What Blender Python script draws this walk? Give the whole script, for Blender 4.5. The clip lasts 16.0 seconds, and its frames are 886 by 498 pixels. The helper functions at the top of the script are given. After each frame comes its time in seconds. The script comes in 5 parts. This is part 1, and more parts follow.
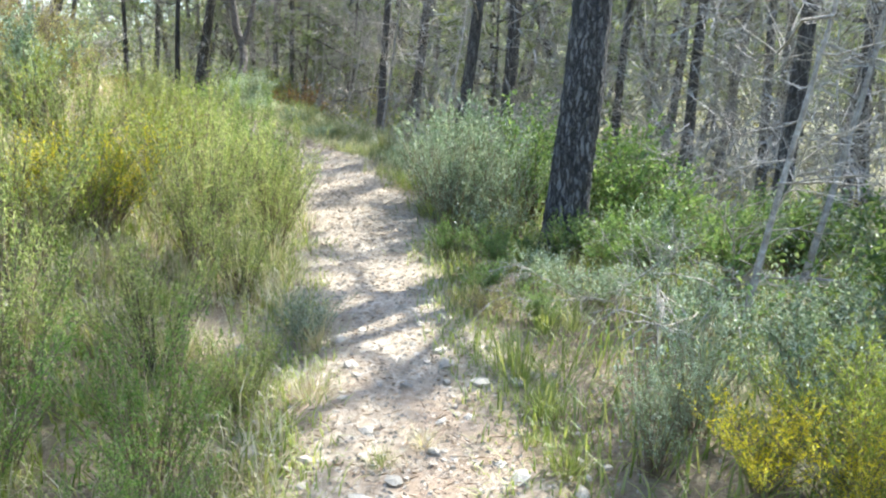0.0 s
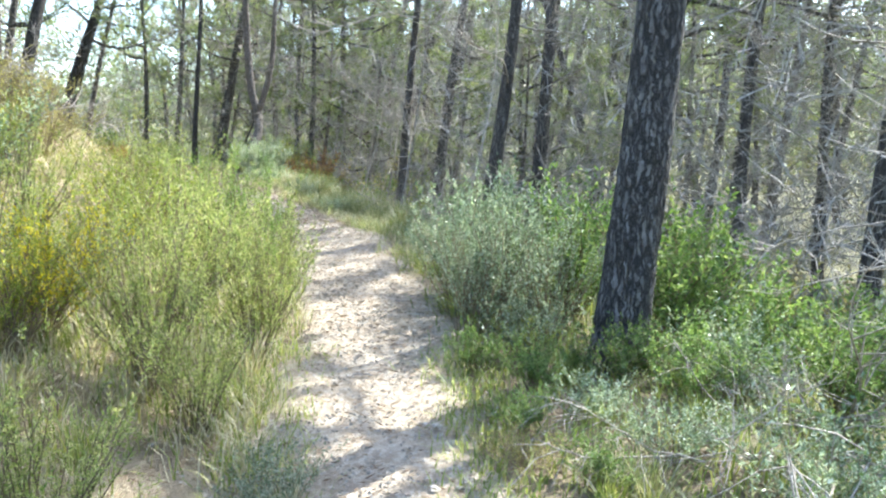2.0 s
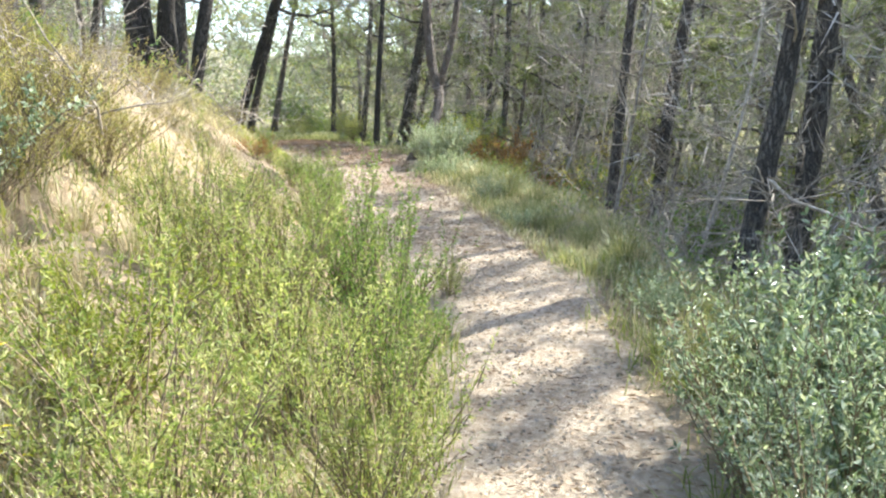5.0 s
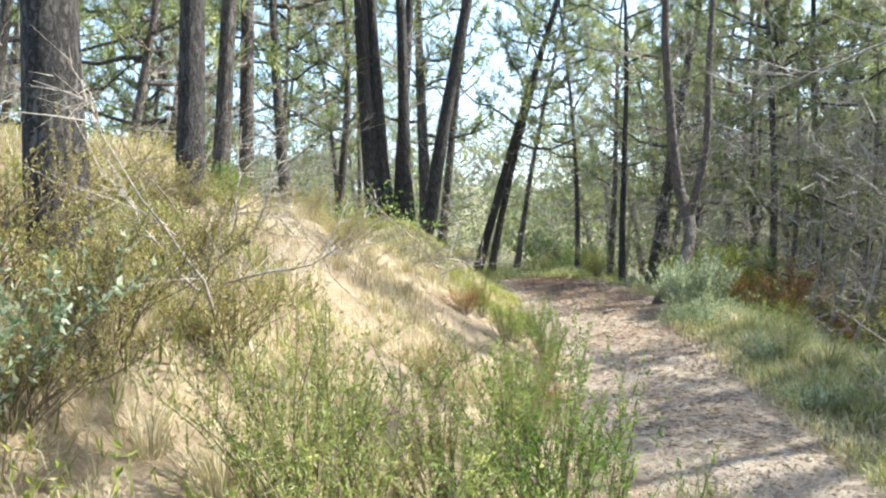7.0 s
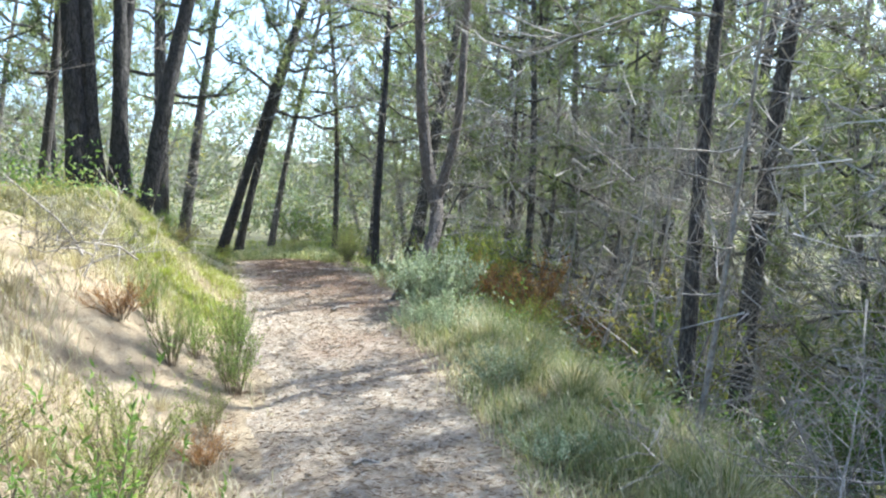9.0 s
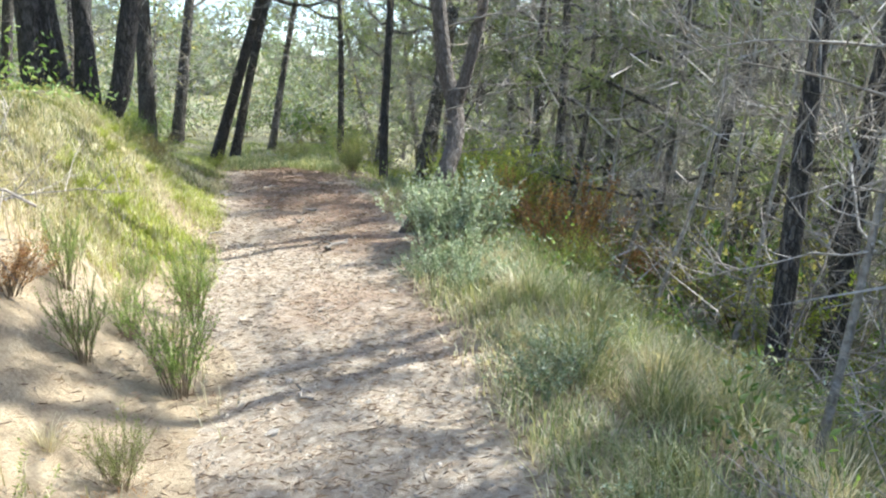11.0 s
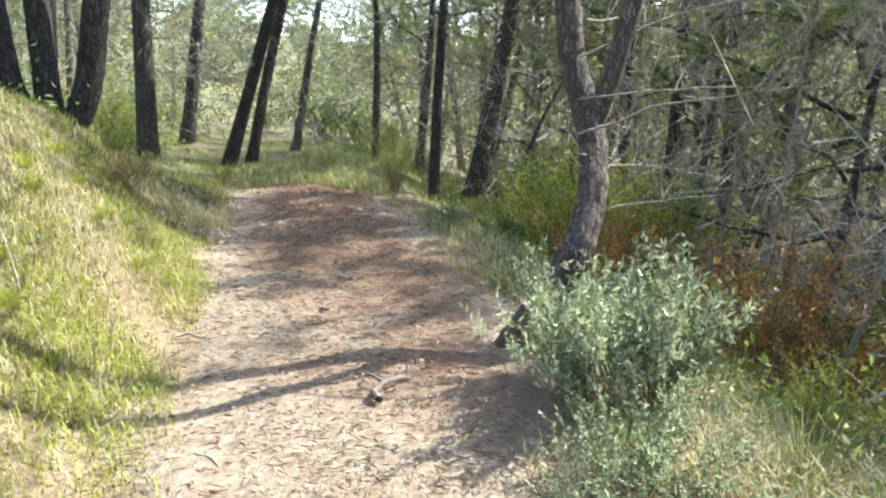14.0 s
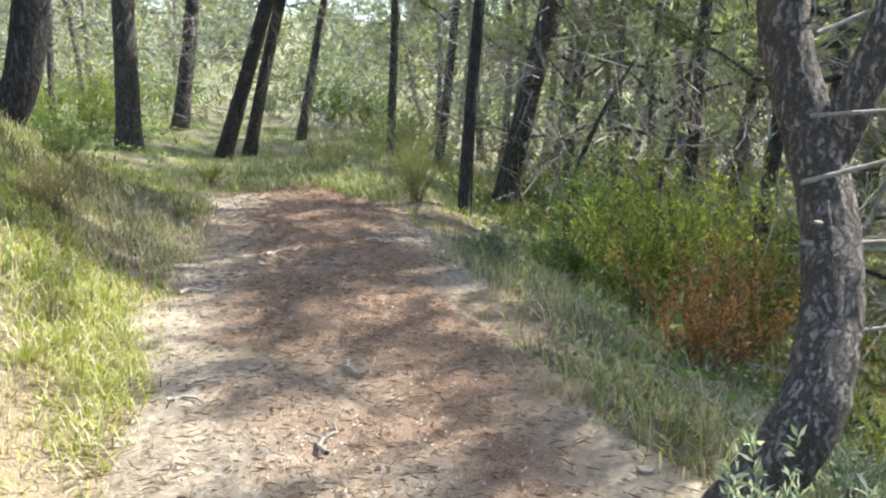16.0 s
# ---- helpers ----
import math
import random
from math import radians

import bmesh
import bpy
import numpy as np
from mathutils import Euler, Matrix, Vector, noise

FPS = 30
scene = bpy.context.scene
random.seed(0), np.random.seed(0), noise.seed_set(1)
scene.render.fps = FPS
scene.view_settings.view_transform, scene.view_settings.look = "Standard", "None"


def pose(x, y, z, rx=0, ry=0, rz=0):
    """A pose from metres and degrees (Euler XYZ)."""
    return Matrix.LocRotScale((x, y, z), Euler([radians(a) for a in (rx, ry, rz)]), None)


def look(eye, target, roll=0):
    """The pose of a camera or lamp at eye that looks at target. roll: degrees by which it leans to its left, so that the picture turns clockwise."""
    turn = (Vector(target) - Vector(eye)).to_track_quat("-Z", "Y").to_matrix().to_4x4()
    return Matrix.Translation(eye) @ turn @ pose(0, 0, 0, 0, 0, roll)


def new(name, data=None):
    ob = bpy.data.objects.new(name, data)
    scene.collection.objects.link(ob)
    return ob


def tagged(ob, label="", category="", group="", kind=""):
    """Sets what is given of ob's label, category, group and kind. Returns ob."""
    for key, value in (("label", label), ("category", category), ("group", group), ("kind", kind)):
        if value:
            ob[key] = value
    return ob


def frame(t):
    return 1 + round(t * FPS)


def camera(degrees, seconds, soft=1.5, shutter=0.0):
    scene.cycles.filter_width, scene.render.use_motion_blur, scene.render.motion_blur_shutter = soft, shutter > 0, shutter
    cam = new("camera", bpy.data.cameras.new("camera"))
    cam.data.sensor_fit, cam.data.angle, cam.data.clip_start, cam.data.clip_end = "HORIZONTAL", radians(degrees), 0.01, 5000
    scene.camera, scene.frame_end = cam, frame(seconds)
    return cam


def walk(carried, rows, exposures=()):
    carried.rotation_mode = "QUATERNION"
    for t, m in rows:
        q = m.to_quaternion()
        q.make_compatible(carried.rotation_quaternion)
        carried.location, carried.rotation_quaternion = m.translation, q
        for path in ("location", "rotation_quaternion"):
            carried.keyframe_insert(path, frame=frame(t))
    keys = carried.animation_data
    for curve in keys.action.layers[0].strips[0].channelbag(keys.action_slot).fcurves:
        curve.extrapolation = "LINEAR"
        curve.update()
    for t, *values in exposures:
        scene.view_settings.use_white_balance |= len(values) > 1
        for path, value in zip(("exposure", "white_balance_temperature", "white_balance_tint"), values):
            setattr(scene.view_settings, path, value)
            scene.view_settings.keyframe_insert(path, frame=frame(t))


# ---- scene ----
cam = camera(58.4, 16.0, 2.2)
METRES, EYE, TILT, LEAN, TURN = 12.5, 1.35, -12.0, 0.0, 0.0
ROWS = [
    (0.0, 0.0, 0.0, 0.0, -0.0, 0.0, 0.0),
    (0.5, -0.0011, 0.014, 0.002, -0.55, -1.1, 0.03),
    (1.0, -0.0003, 0.0309, 0.006, -1.52, -0.97, 0.73),
    (1.5, 0.0023, 0.0565, 0.0144, -0.49, 5.41, -0.22),
    (2.0, 0.0, 0.0804, 0.018, 1.76, 4.78, -0.64),
    (2.5, -0.0049, 0.1112, 0.0281, 1.47, 2.22, 0.68),
    (3.0, -0.0085, 0.1404, 0.037, 4.42, 2.03, 0.17),
    (3.2, -0.0111, 0.1496, 0.0406, 8.85, 1.79, -0.35),
    (5.3, -0.0303, 0.2867, 0.0843, 18.80, 1.63, -3.02),
    (5.5, -0.0325, 0.2973, 0.0871, 22.76, 2.8, -3.32),
    (6.0, -0.0374, 0.3211, 0.0975, 33.94, 6.53, -4.92),
    (6.5, -0.0469, 0.3476, 0.1039, 34.02, 7.66, -4.66),
    (7.0, -0.0521, 0.3733, 0.1105, 34.19, 9.76, -3.59),
    (7.5, -0.0544, 0.4003, 0.1194, 34.72, 12.35, -3.26),
    (8.0, -0.0588, 0.4352, 0.1252, 26.09, 12.16, -1.85),
    (8.5, -0.0625, 0.4697, 0.131, 17.6, 10.01, -1.96),
    (9.0, -0.0696, 0.4973, 0.1394, 18.08, 8.99, -3.03),
    (9.5, -0.0802, 0.5254, 0.1474, 18.18, 6.54, -2.91),
    (9.7, -0.0845, 0.5376, 0.1502, 17.68, 4.73, -2.27),
    (11.8, -0.1387, 0.6494, 0.1878, 20.30, 0.38, -3.83),
    (12.0, -0.1475, 0.6636, 0.1914, 20.56, 0.08, -3.82),
    (12.5, -0.1626, 0.6925, 0.2002, 20.54, 0.8, -3.44),
    (13.0, -0.18, 0.7251, 0.2102, 20.98, 2.57, -4.03),
    (13.5, -0.1992, 0.7526, 0.2171, 21.43, 1.6, -3.97),
    (14.0, -0.216, 0.7846, 0.2252, 20.95, 0.36, -3.5),
    (14.5, -0.2308, 0.8117, 0.233, 21.28, -0.66, -4.8),
    (15.0, -0.25, 0.8447, 0.2422, 20.91, -1.92, -4.6),
    (15.5, -0.2647, 0.8737, 0.2493, 20.79, -1.36, -4.19),
    (16.0, -0.2835, 0.904, 0.256, 21.54, -0.95, -4.57),
]
walk(cam, [(t, pose(0, 0, EYE, TILT, LEAN, TURN) @ pose(METRES * x, METRES * y, METRES * z, 90 + pitch, roll, yaw)) for t, x, y, z, yaw, pitch, roll in ROWS], [(0.0, 2.14, 6050, 6), (1.0, 2.36, 5900, 6), (1.5, 2.5, 5700, 5), (2.0, 2.34, 6000, 6), (3.0, 2.34, 6450, 9), (5.5, 2.09, 6450, 8), (6.0, 2.04, 6450, 8), (7.5, 1.79, 6200, 7), (9.0, 1.94, 5800, 6), (12.0, 1.94, 6250, 7), (13.5, 1.94, 6450, 9), (14.5, 1.89, 6350, 8), (16.0, 1.96, 6250, 7)])

# ---- world, sun, exposure ----
SUN_AZ, SUN_EL = 45.0, 46.0          # degrees right of +y, above the horizon
world = bpy.data.worlds.new("sky")
scene.world = world
world.use_nodes = True
wn = world.node_tree.nodes
sky = wn.new("ShaderNodeTexSky")
sky.sky_type = "NISHITA"
sky.sun_disc = False
sky.sun_elevation, sky.sun_rotation = radians(SUN_EL), radians(SUN_AZ)
sky.air_density, sky.dust_density = 1.0, 1.4
wn["Background"].inputs["Strength"].default_value = 0.15
world.node_tree.links.new(sky.outputs["Color"], wn["Background"].inputs["Color"])
sun = new("sun", bpy.data.lights.new("sun", "SUN"))
sun.data.energy, sun.data.angle, sun.data.color = 3.6, radians(0.55), (1.0, 0.97, 0.87)
away = Vector((math.sin(radians(SUN_AZ)) * math.cos(radians(SUN_EL)), math.cos(radians(SUN_AZ)) * math.cos(radians(SUN_EL)), math.sin(radians(SUN_EL))))
sun.matrix_basis = look(away * 60, (0, 0, 0))


# ---- materials ----
def nodes_of(name):
    m = bpy.data.materials.new(name)
    m.use_nodes = True
    return m, m.node_tree.nodes, m.node_tree.links, m.node_tree.nodes["Principled BSDF"]


def ramp(nodes, links, source, stops):
    r = nodes.new("ShaderNodeValToRGB")
    els = r.color_ramp.elements
    while len(els) < len(stops):
        els.new(0.5)
    for e, (p, c) in zip(els, stops):
        e.position, e.color = p, (*c, 1)
    links.new(source, r.inputs["Fac"])
    return r.outputs["Color"]


def mixed(nodes, links, fac, a, b, how="MIX"):
    m = nodes.new("ShaderNodeMix")
    m.data_type, m.blend_type = "RGBA", how
    for sock, v in ((m.inputs["Factor"], fac), (m.inputs["A"], a), (m.inputs["B"], b)):
        if isinstance(v, (int, float)):
            sock.default_value = v
        elif isinstance(v, tuple):
            sock.default_value = (*v, 1)
        else:
            links.new(v, sock)
    return m.outputs["Result"]


def noise_tex(nodes, links, scale, detail=6, rough=0.6, coords="Object", stretch=(1, 1, 1)):
    tc, mp, n = nodes.new("ShaderNodeTexCoord"), nodes.new("ShaderNodeMapping"), nodes.new("ShaderNodeTexNoise")
    mp.inputs["Scale"].default_value = stretch
    n.inputs["Scale"].default_value, n.inputs["Detail"].default_value, n.inputs["Roughness"].default_value = scale, detail, rough
    links.new(tc.outputs[coords], mp.inputs["Vector"])
    links.new(mp.outputs["Vector"], n.inputs["Vector"])
    return n.outputs["Fac"], mp


def bumped(nodes, links, bsdf, height, strength, distance):
    b = nodes.new("ShaderNodeBump")
    b.inputs["Strength"].default_value, b.inputs["Distance"].default_value = strength, distance
    links.new(height, b.inputs["Height"])
    links.new(b.outputs["Normal"], bsdf.inputs["Normal"])


def leaf_mat(name, stops, through_light=0.4, rough=0.5, patch=None):
    """Thin leaves, lit through from behind; the colour varies from leaf to leaf and from plant to plant."""
    m, n, l, b = nodes_of(name)
    geo, info = n.new("ShaderNodeNewGeometry"), n.new("ShaderNodeObjectInfo")
    col = ramp(n, l, geo.outputs["Random Per Island"], stops)
    hsv = n.new("ShaderNodeHueSaturation")
    mr = n.new("ShaderNodeMapRange")
    mr.inputs["To Min"].default_value, mr.inputs["To Max"].default_value = 0.75, 1.25
    l.new(info.outputs["Random"], mr.inputs["Value"])
    l.new(mr.outputs["Result"], hsv.inputs["Value"])
    l.new(col, hsv.inputs["Color"])
    out = hsv.outputs["Color"]
    if patch:
        f, _ = noise_tex(n, l, patch[0], 3)
        k = ramp(n, l, f, [(0.42, (0, 0, 0)), (0.60, (1, 1, 1))])
        out = mixed(n, l, k, out, patch[1])
    l.new(out, b.inputs["Base Color"])
    b.inputs["Roughness"].default_value = rough
    tr, mx = n.new("ShaderNodeBsdfTranslucent"), n.new("ShaderNodeMixShader")
    l.new(mixed(n, l, 1.0, out, (1.0, 1.0, 0.65), "MULTIPLY"), tr.inputs["Color"])
    mx.inputs["Fac"].default_value = through_light
    l.new(b.outputs["BSDF"], mx.inputs[1])
    l.new(tr.outputs["BSDF"], mx.inputs[2])
    l.new(mx.outputs["Shader"], n["Material Output"].inputs["Surface"])
    return m


def bark_mat(name, furrow, plate, pale, scale=1.0):
    """Long plates of bark parted by narrow dark furrows, flaking and paler on top."""
    m, n, l, b = nodes_of(name)
    tc, mp, vor, wob = n.new("ShaderNodeTexCoord"), n.new("ShaderNodeMapping"), n.new("ShaderNodeTexVoronoi"), n.new("ShaderNodeTexNoise")
    l.new(tc.outputs["Object"], wob.inputs["Vector"])
    wob.inputs["Scale"].default_value, wob.inputs["Detail"].default_value, wob.inputs["Roughness"].default_value = 11, 8, 0.75
    shift = mixed(n, l, 0.11, tc.outputs["Object"], wob.outputs["Color"], "ADD")
    l.new(shift, mp.inputs["Vector"])
    mp.inputs["Scale"].default_value = (1, 1, 0.13)
    vor.feature = "DISTANCE_TO_EDGE"
    vor.inputs["Scale"].default_value = 38 * scale
    l.new(mp.outputs["Vector"], vor.inputs["Vector"])
    f, _ = noise_tex(n, l, 46, 8, 0.7, stretch=(1, 1, 0.3))
    f2, _ = noise_tex(n, l, 4, 3, 0.6)
    top = ramp(n, l, f, [(0.28, furrow), (0.48, plate), (0.68, pale)])
    top = mixed(n, l, 0.4, top, ramp(n, l, f2, [(0.35, plate), (0.65, pale)]))
    k = ramp(n, l, vor.outputs["Distance"], [(0.0, (0, 0, 0)), (0.06, (0.3, 0.3, 0.3)), (0.2, (1, 1, 1))])
    l.new(mixed(n, l, k, furrow, top), b.inputs["Base Color"])
    b.inputs["Roughness"].default_value = 0.85
    add = n.new("ShaderNodeMath")
    add.operation = "MULTIPLY_ADD"
    l.new(f, add.inputs[0])
    add.inputs[1].default_value = 0.5
    l.new(k, add.inputs[2])
    bumped(n, l, b, add.outputs[0], 0.9, 0.02)
    return m


def plain_mat(name, stops, scale, rough=0.9, bump=0.4, distance=0.01, stretch=(1, 1, 1)):
    m, n, l, b = nodes_of(name)
    f, _ = noise_tex(n, l, scale, 6, 0.65, stretch=stretch)
    col = ramp(n, l, f, stops)
    info, hsv, mr = n.new("ShaderNodeObjectInfo"), n.new("ShaderNodeHueSaturation"), n.new("ShaderNodeMapRange")
    mr.inputs["To Min"].default_value, mr.inputs["To Max"].default_value = 0.7, 1.25
    l.new(info.outputs["Random"], mr.inputs["Value"])
    l.new(mr.outputs["Result"], hsv.inputs["Value"])
    l.new(col, hsv.inputs["Color"])
    l.new(hsv.outputs["Color"], b.inputs["Base Color"])
    b.inputs["Roughness"].default_value = rough
    bumped(n, l, b, f, bump, distance)
    return m


def ground_mat():
    """Pale sandy soil of the bank, brown needle litter under the trees, faint green moss and grass."""
    m, n, l, b = nodes_of("forest_soil")
    big, _ = noise_tex(n, l, 0.9, 5)
    mid, _ = noise_tex(n, l, 6, 7, 0.7)
    fine, _ = noise_tex(n, l, 70, 5, 0.7)
    sand = ramp(n, l, mid, [(0.30, (0.23, 0.16, 0.095)), (0.5, (0.38, 0.285, 0.18)), (0.72, (0.49, 0.395, 0.27))])
    litter = ramp(n, l, mid, [(0.30, (0.06, 0.04, 0.024)), (0.5, (0.15, 0.10, 0.058)), (0.72, (0.27, 0.20, 0.12))])
    at = n.new("ShaderNodeAttribute")
    at.attribute_name = "bare"
    k = n.new("ShaderNodeMath")
    k.operation = "MULTIPLY_ADD"
    l.new(big, k.inputs[0])
    k.inputs[1].default_value = 1.2
    l.new(at.outputs["Fac"], k.inputs[2])
    kk = ramp(n, l, k.outputs[0], [(0.65, (0, 0, 0)), (1.0, (1, 1, 1))])
    col = mixed(n, l, kk, litter, sand)
    am = n.new("ShaderNodeAttribute")
    am.attribute_name = "moss"
    km = n.new("ShaderNodeMath")
    km.operation = "MULTIPLY_ADD"
    l.new(mid, km.inputs[0])
    km.inputs[1].default_value = 0.9
    l.new(am.outputs["Fac"], km.inputs[2])
    kg = ramp(n, l, km.outputs[0], [(0.62, (0, 0, 0)), (0.95, (1, 1, 1))])
    moss = ramp(n, l, fine, [(0.3, (0.045, 0.05, 0.016)), (0.5, (0.11, 0.12, 0.035)), (0.7, (0.21, 0.21, 0.07))])
    col = mixed(n, l, kg, col, moss)
    col = mixed(n, l, 0.35, col, ramp(n, l, fine, [(0.35, (0.12, 0.09, 0.055)), (0.65, (0.5, 0.41, 0.29))]))
    l.new(col, b.inputs["Base Color"])
    b.inputs["Roughness"].default_value = 0.95
    add = n.new("ShaderNodeMath")
    add.operation = "ADD"
    l.new(mid, add.inputs[0])
    l.new(fine, add.inputs[1])
    bumped(n, l, b, add.outputs[0], 0.8, 0.03)
    return m


def trail_mat():
    """Trodden pale earth with grit, patches of brown needle litter. The browning also paints shade."""
    m, n, l, b = nodes_of("trodden_earth")
    big, _ = noise_tex(n, l, 1.1, 4)
    mid, _ = noise_tex(n, l, 9, 8, 0.7)
    fine, _ = noise_tex(n, l, 110, 5, 0.7)
    vor, tc = n.new("ShaderNodeTexVoronoi"), n.new("ShaderNodeTexCoord")
    vor.inputs["Scale"].default_value = 45
    l.new(tc.outputs["Object"], vor.inputs["Vector"])
    earth = ramp(n, l, mid, [(0.28, (0.20, 0.145, 0.10)), (0.5, (0.36, 0.285, 0.205)), (0.74, (0.54, 0.455, 0.36))])
    grit = ramp(n, l, vor.outputs["Color"], [(0.2, (0.28, 0.21, 0.15)), (0.55, (0.45, 0.36, 0.27)), (0.9, (0.64, 0.56, 0.46))])
    col = mixed(n, l, 0.4, earth, grit)
    at = n.new("ShaderNodeAttribute")
    at.attribute_name = "litter"
    k = n.new("ShaderNodeMath")
    k.operation = "MULTIPLY_ADD"
    l.new(big, k.inputs[0])
    k.inputs[1].default_value = 1.0
    l.new(at.outputs["Fac"], k.inputs[2])
    kk = ramp(n, l, k.outputs[0], [(0.62, (0, 0, 0)), (0.95, (1, 1, 1))])
    red = ramp(n, l, fine, [(0.3, (0.10, 0.055, 0.035)), (0.5, (0.25, 0.15, 0.095)), (0.7, (0.42, 0.29, 0.20))])
    col = mixed(n, l, kk, col, red)
    l.new(col, b.inputs["Base Color"])
    b.inputs["Roughness"].default_value = 0.95
    add = n.new("ShaderNodeMath")
    add.operation = "ADD"
    l.new(mid, add.inputs[0])
    l.new(fine, add.inputs[1])
    bumped(n, l, b, add.outputs[0], 0.8, 0.02)
    return m


SOIL, TRAIL = ground_mat(), trail_mat()
BARK = bark_mat("pine_bark", (0.035, 0.029, 0.026), (0.115, 0.098, 0.086), (0.24, 0.215, 0.195))
PLATES = bark_mat("furrowed_bark", (0.028, 0.024, 0.023), (0.105, 0.094, 0.090), (0.26, 0.245, 0.24))
PLATES_GREY = bark_mat("peeling_grey_bark", (0.10, 0.08, 0.068), (0.21, 0.175, 0.152), (0.34, 0.295, 0.265), 1.5)
# pine bark with the canopy's shade put into its colour, for the bank pines
SHADE_BARK = bark_mat("shade_darkened_bark", (0.022, 0.019, 0.017), (0.07, 0.06, 0.055), (0.16, 0.142, 0.13))
BARK_GREY = bark_mat("grey_bark", (0.06, 0.05, 0.043), (0.17, 0.145, 0.125), (0.34, 0.30, 0.27))
TWIG = plain_mat("dead_twig", [(0.3, (0.16, 0.13, 0.105)), (0.5, (0.33, 0.285, 0.24)), (0.7, (0.52, 0.465, 0.41))], 25)
TWIG_DARK = plain_mat("shaded_twig", [(0.3, (0.17, 0.148, 0.13)), (0.5, (0.32, 0.288, 0.255)), (0.7, (0.50, 0.455, 0.41))], 25)
STEM = plain_mat("woody_stem", [(0.3, (0.10, 0.07, 0.045)), (0.6, (0.24, 0.18, 0.11))], 30)
FAR_NEEDLES = leaf_mat("distant_needles", [(0, (0.09, 0.125, 0.055)), (0.5, (0.17, 0.205, 0.10)), (1, (0.30, 0.325, 0.19))], 0.45)
NEEDLES = leaf_mat("pine_needles", [(0, (0.12, 0.16, 0.07)), (0.5, (0.24, 0.28, 0.14)), (1, (0.42, 0.44, 0.27))], 0.5)
ROSEMARY = leaf_mat("narrow_green_leaves", [(0, (0.16, 0.22, 0.055)), (0.5, (0.33, 0.385, 0.12)), (1, (0.60, 0.58, 0.30))], 0.55)
FRESH = leaf_mat("fresh_green_leaves", [(0, (0.09, 0.17, 0.03)), (0.5, (0.20, 0.33, 0.07)), (1, (0.42, 0.53, 0.17))], 0.55)
SILVER = leaf_mat("grey_green_leaves", [(0, (0.10, 0.15, 0.08)), (0.5, (0.24, 0.31, 0.19)), (1, (0.60, 0.64, 0.53))], 0.4, 0.38)
# silvery leaves, lightened so that sun glints are in the colour
GLINTING = leaf_mat("silvery_glint_leaves", [(0, (0.18, 0.24, 0.14)), (0.5, (0.38, 0.45, 0.32)), (1, (0.72, 0.75, 0.66))], 0.4, 0.32)
GLOSSY = leaf_mat("glossy_green_leaves", [(0, (0.08, 0.14, 0.035)), (0.6, (0.18, 0.27, 0.08)), (1, (0.36, 0.43, 0.18))], 0.5, 0.5)
BROOM = leaf_mat("yellow_green_sprigs", [(0, (0.17, 0.23, 0.035)), (0.5, (0.31, 0.37, 0.07)), (1, (0.5, 0.49, 0.13))], 0.5)
RUST = leaf_mat("rusty_dry_leaves", [(0, (0.22, 0.10, 0.035)), (0.5, (0.44, 0.21, 0.08)), (1, (0.60, 0.38, 0.17))], 0.45)
OLIVE = leaf_mat("olive_dry_leaves", [(0, (0.2, 0.18, 0.055)), (0.5, (0.38, 0.34, 0.12)), (1, (0.55, 0.49, 0.21))], 0.45)
STRAW = leaf_mat("straw", [(0, (0.31, 0.26, 0.165)), (0.5, (0.53, 0.46, 0.31)), (1, (0.70, 0.635, 0.47))], 0.4)
GRASS = leaf_mat("green_grass", [(0, (0.13, 0.18, 0.04)), (0.5, (0.26, 0.31, 0.085)), (1, (0.46, 0.45, 0.18))], 0.5)
# olive grass, its colours deepened to carry the shade on the bank
SHADED_BANKGRASS = leaf_mat("shaded_olive_bank_grass", [(0, (0.08, 0.11, 0.03)), (0.5, (0.17, 0.19, 0.06)), (0.8, (0.30, 0.28, 0.11)), (1, (0.42, 0.36, 0.18))], 0.4)
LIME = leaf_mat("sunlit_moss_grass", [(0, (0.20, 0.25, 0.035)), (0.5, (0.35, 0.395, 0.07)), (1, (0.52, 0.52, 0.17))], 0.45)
GREYGRASS = leaf_mat("grey_green_grass", [(0, (0.10, 0.13, 0.05)), (0.45, (0.24, 0.27, 0.12)), (0.75, (0.36, 0.35, 0.19)), (1, (0.52, 0.47, 0.29))], 0.45)
GORSE = leaf_mat("gorse_in_bloom", [(0, (0.16, 0.20, 0.03)), (0.35, (0.30, 0.32, 0.04)), (0.45, (0.62, 0.50, 0.02)), (1, (0.80, 0.68, 0.05))], 0.45)
STONE = plain_mat("limestone", [(0.3, (0.30, 0.25, 0.20)), (0.5, (0.44, 0.38, 0.31)), (0.75, (0.60, 0.54, 0.46))], 18, bump=0.5)
LITTER = leaf_mat("needle_litter", [(0, (0.14, 0.075, 0.04)), (0.5, (0.30, 0.19, 0.11)), (1, (0.48, 0.36, 0.23))], 0.15)


# ---- the lie of the land ----
def step(a, b, v):
    t = np.clip((v - a) / (b - a), 0, 1)
    return t * t * (3 - 2 * t)


LINE_Y = [-400, -6, 0, 2.5, 3.8, 5, 7, 9, 11, 13, 15, 18, 22, 30, 400]
LINE_X = [0.3, 0.3, 0.0, -0.11, -0.36, -0.46, -0.85, -1.68, -2.83, -4.15, -5.45, -7.4, -10.0, -15.5, -250]
LINE_Z = [-0.35, -0.35, 0, 0.14, 0.24, 0.33, 0.44, 0.58, 0.75, 0.92, 1.0, 1.02, 1.0, 1.2, 2.0]
FINE_Y = np.arange(-60, 90, 0.1)
SOFT = np.hanning(17) / np.hanning(17).sum()
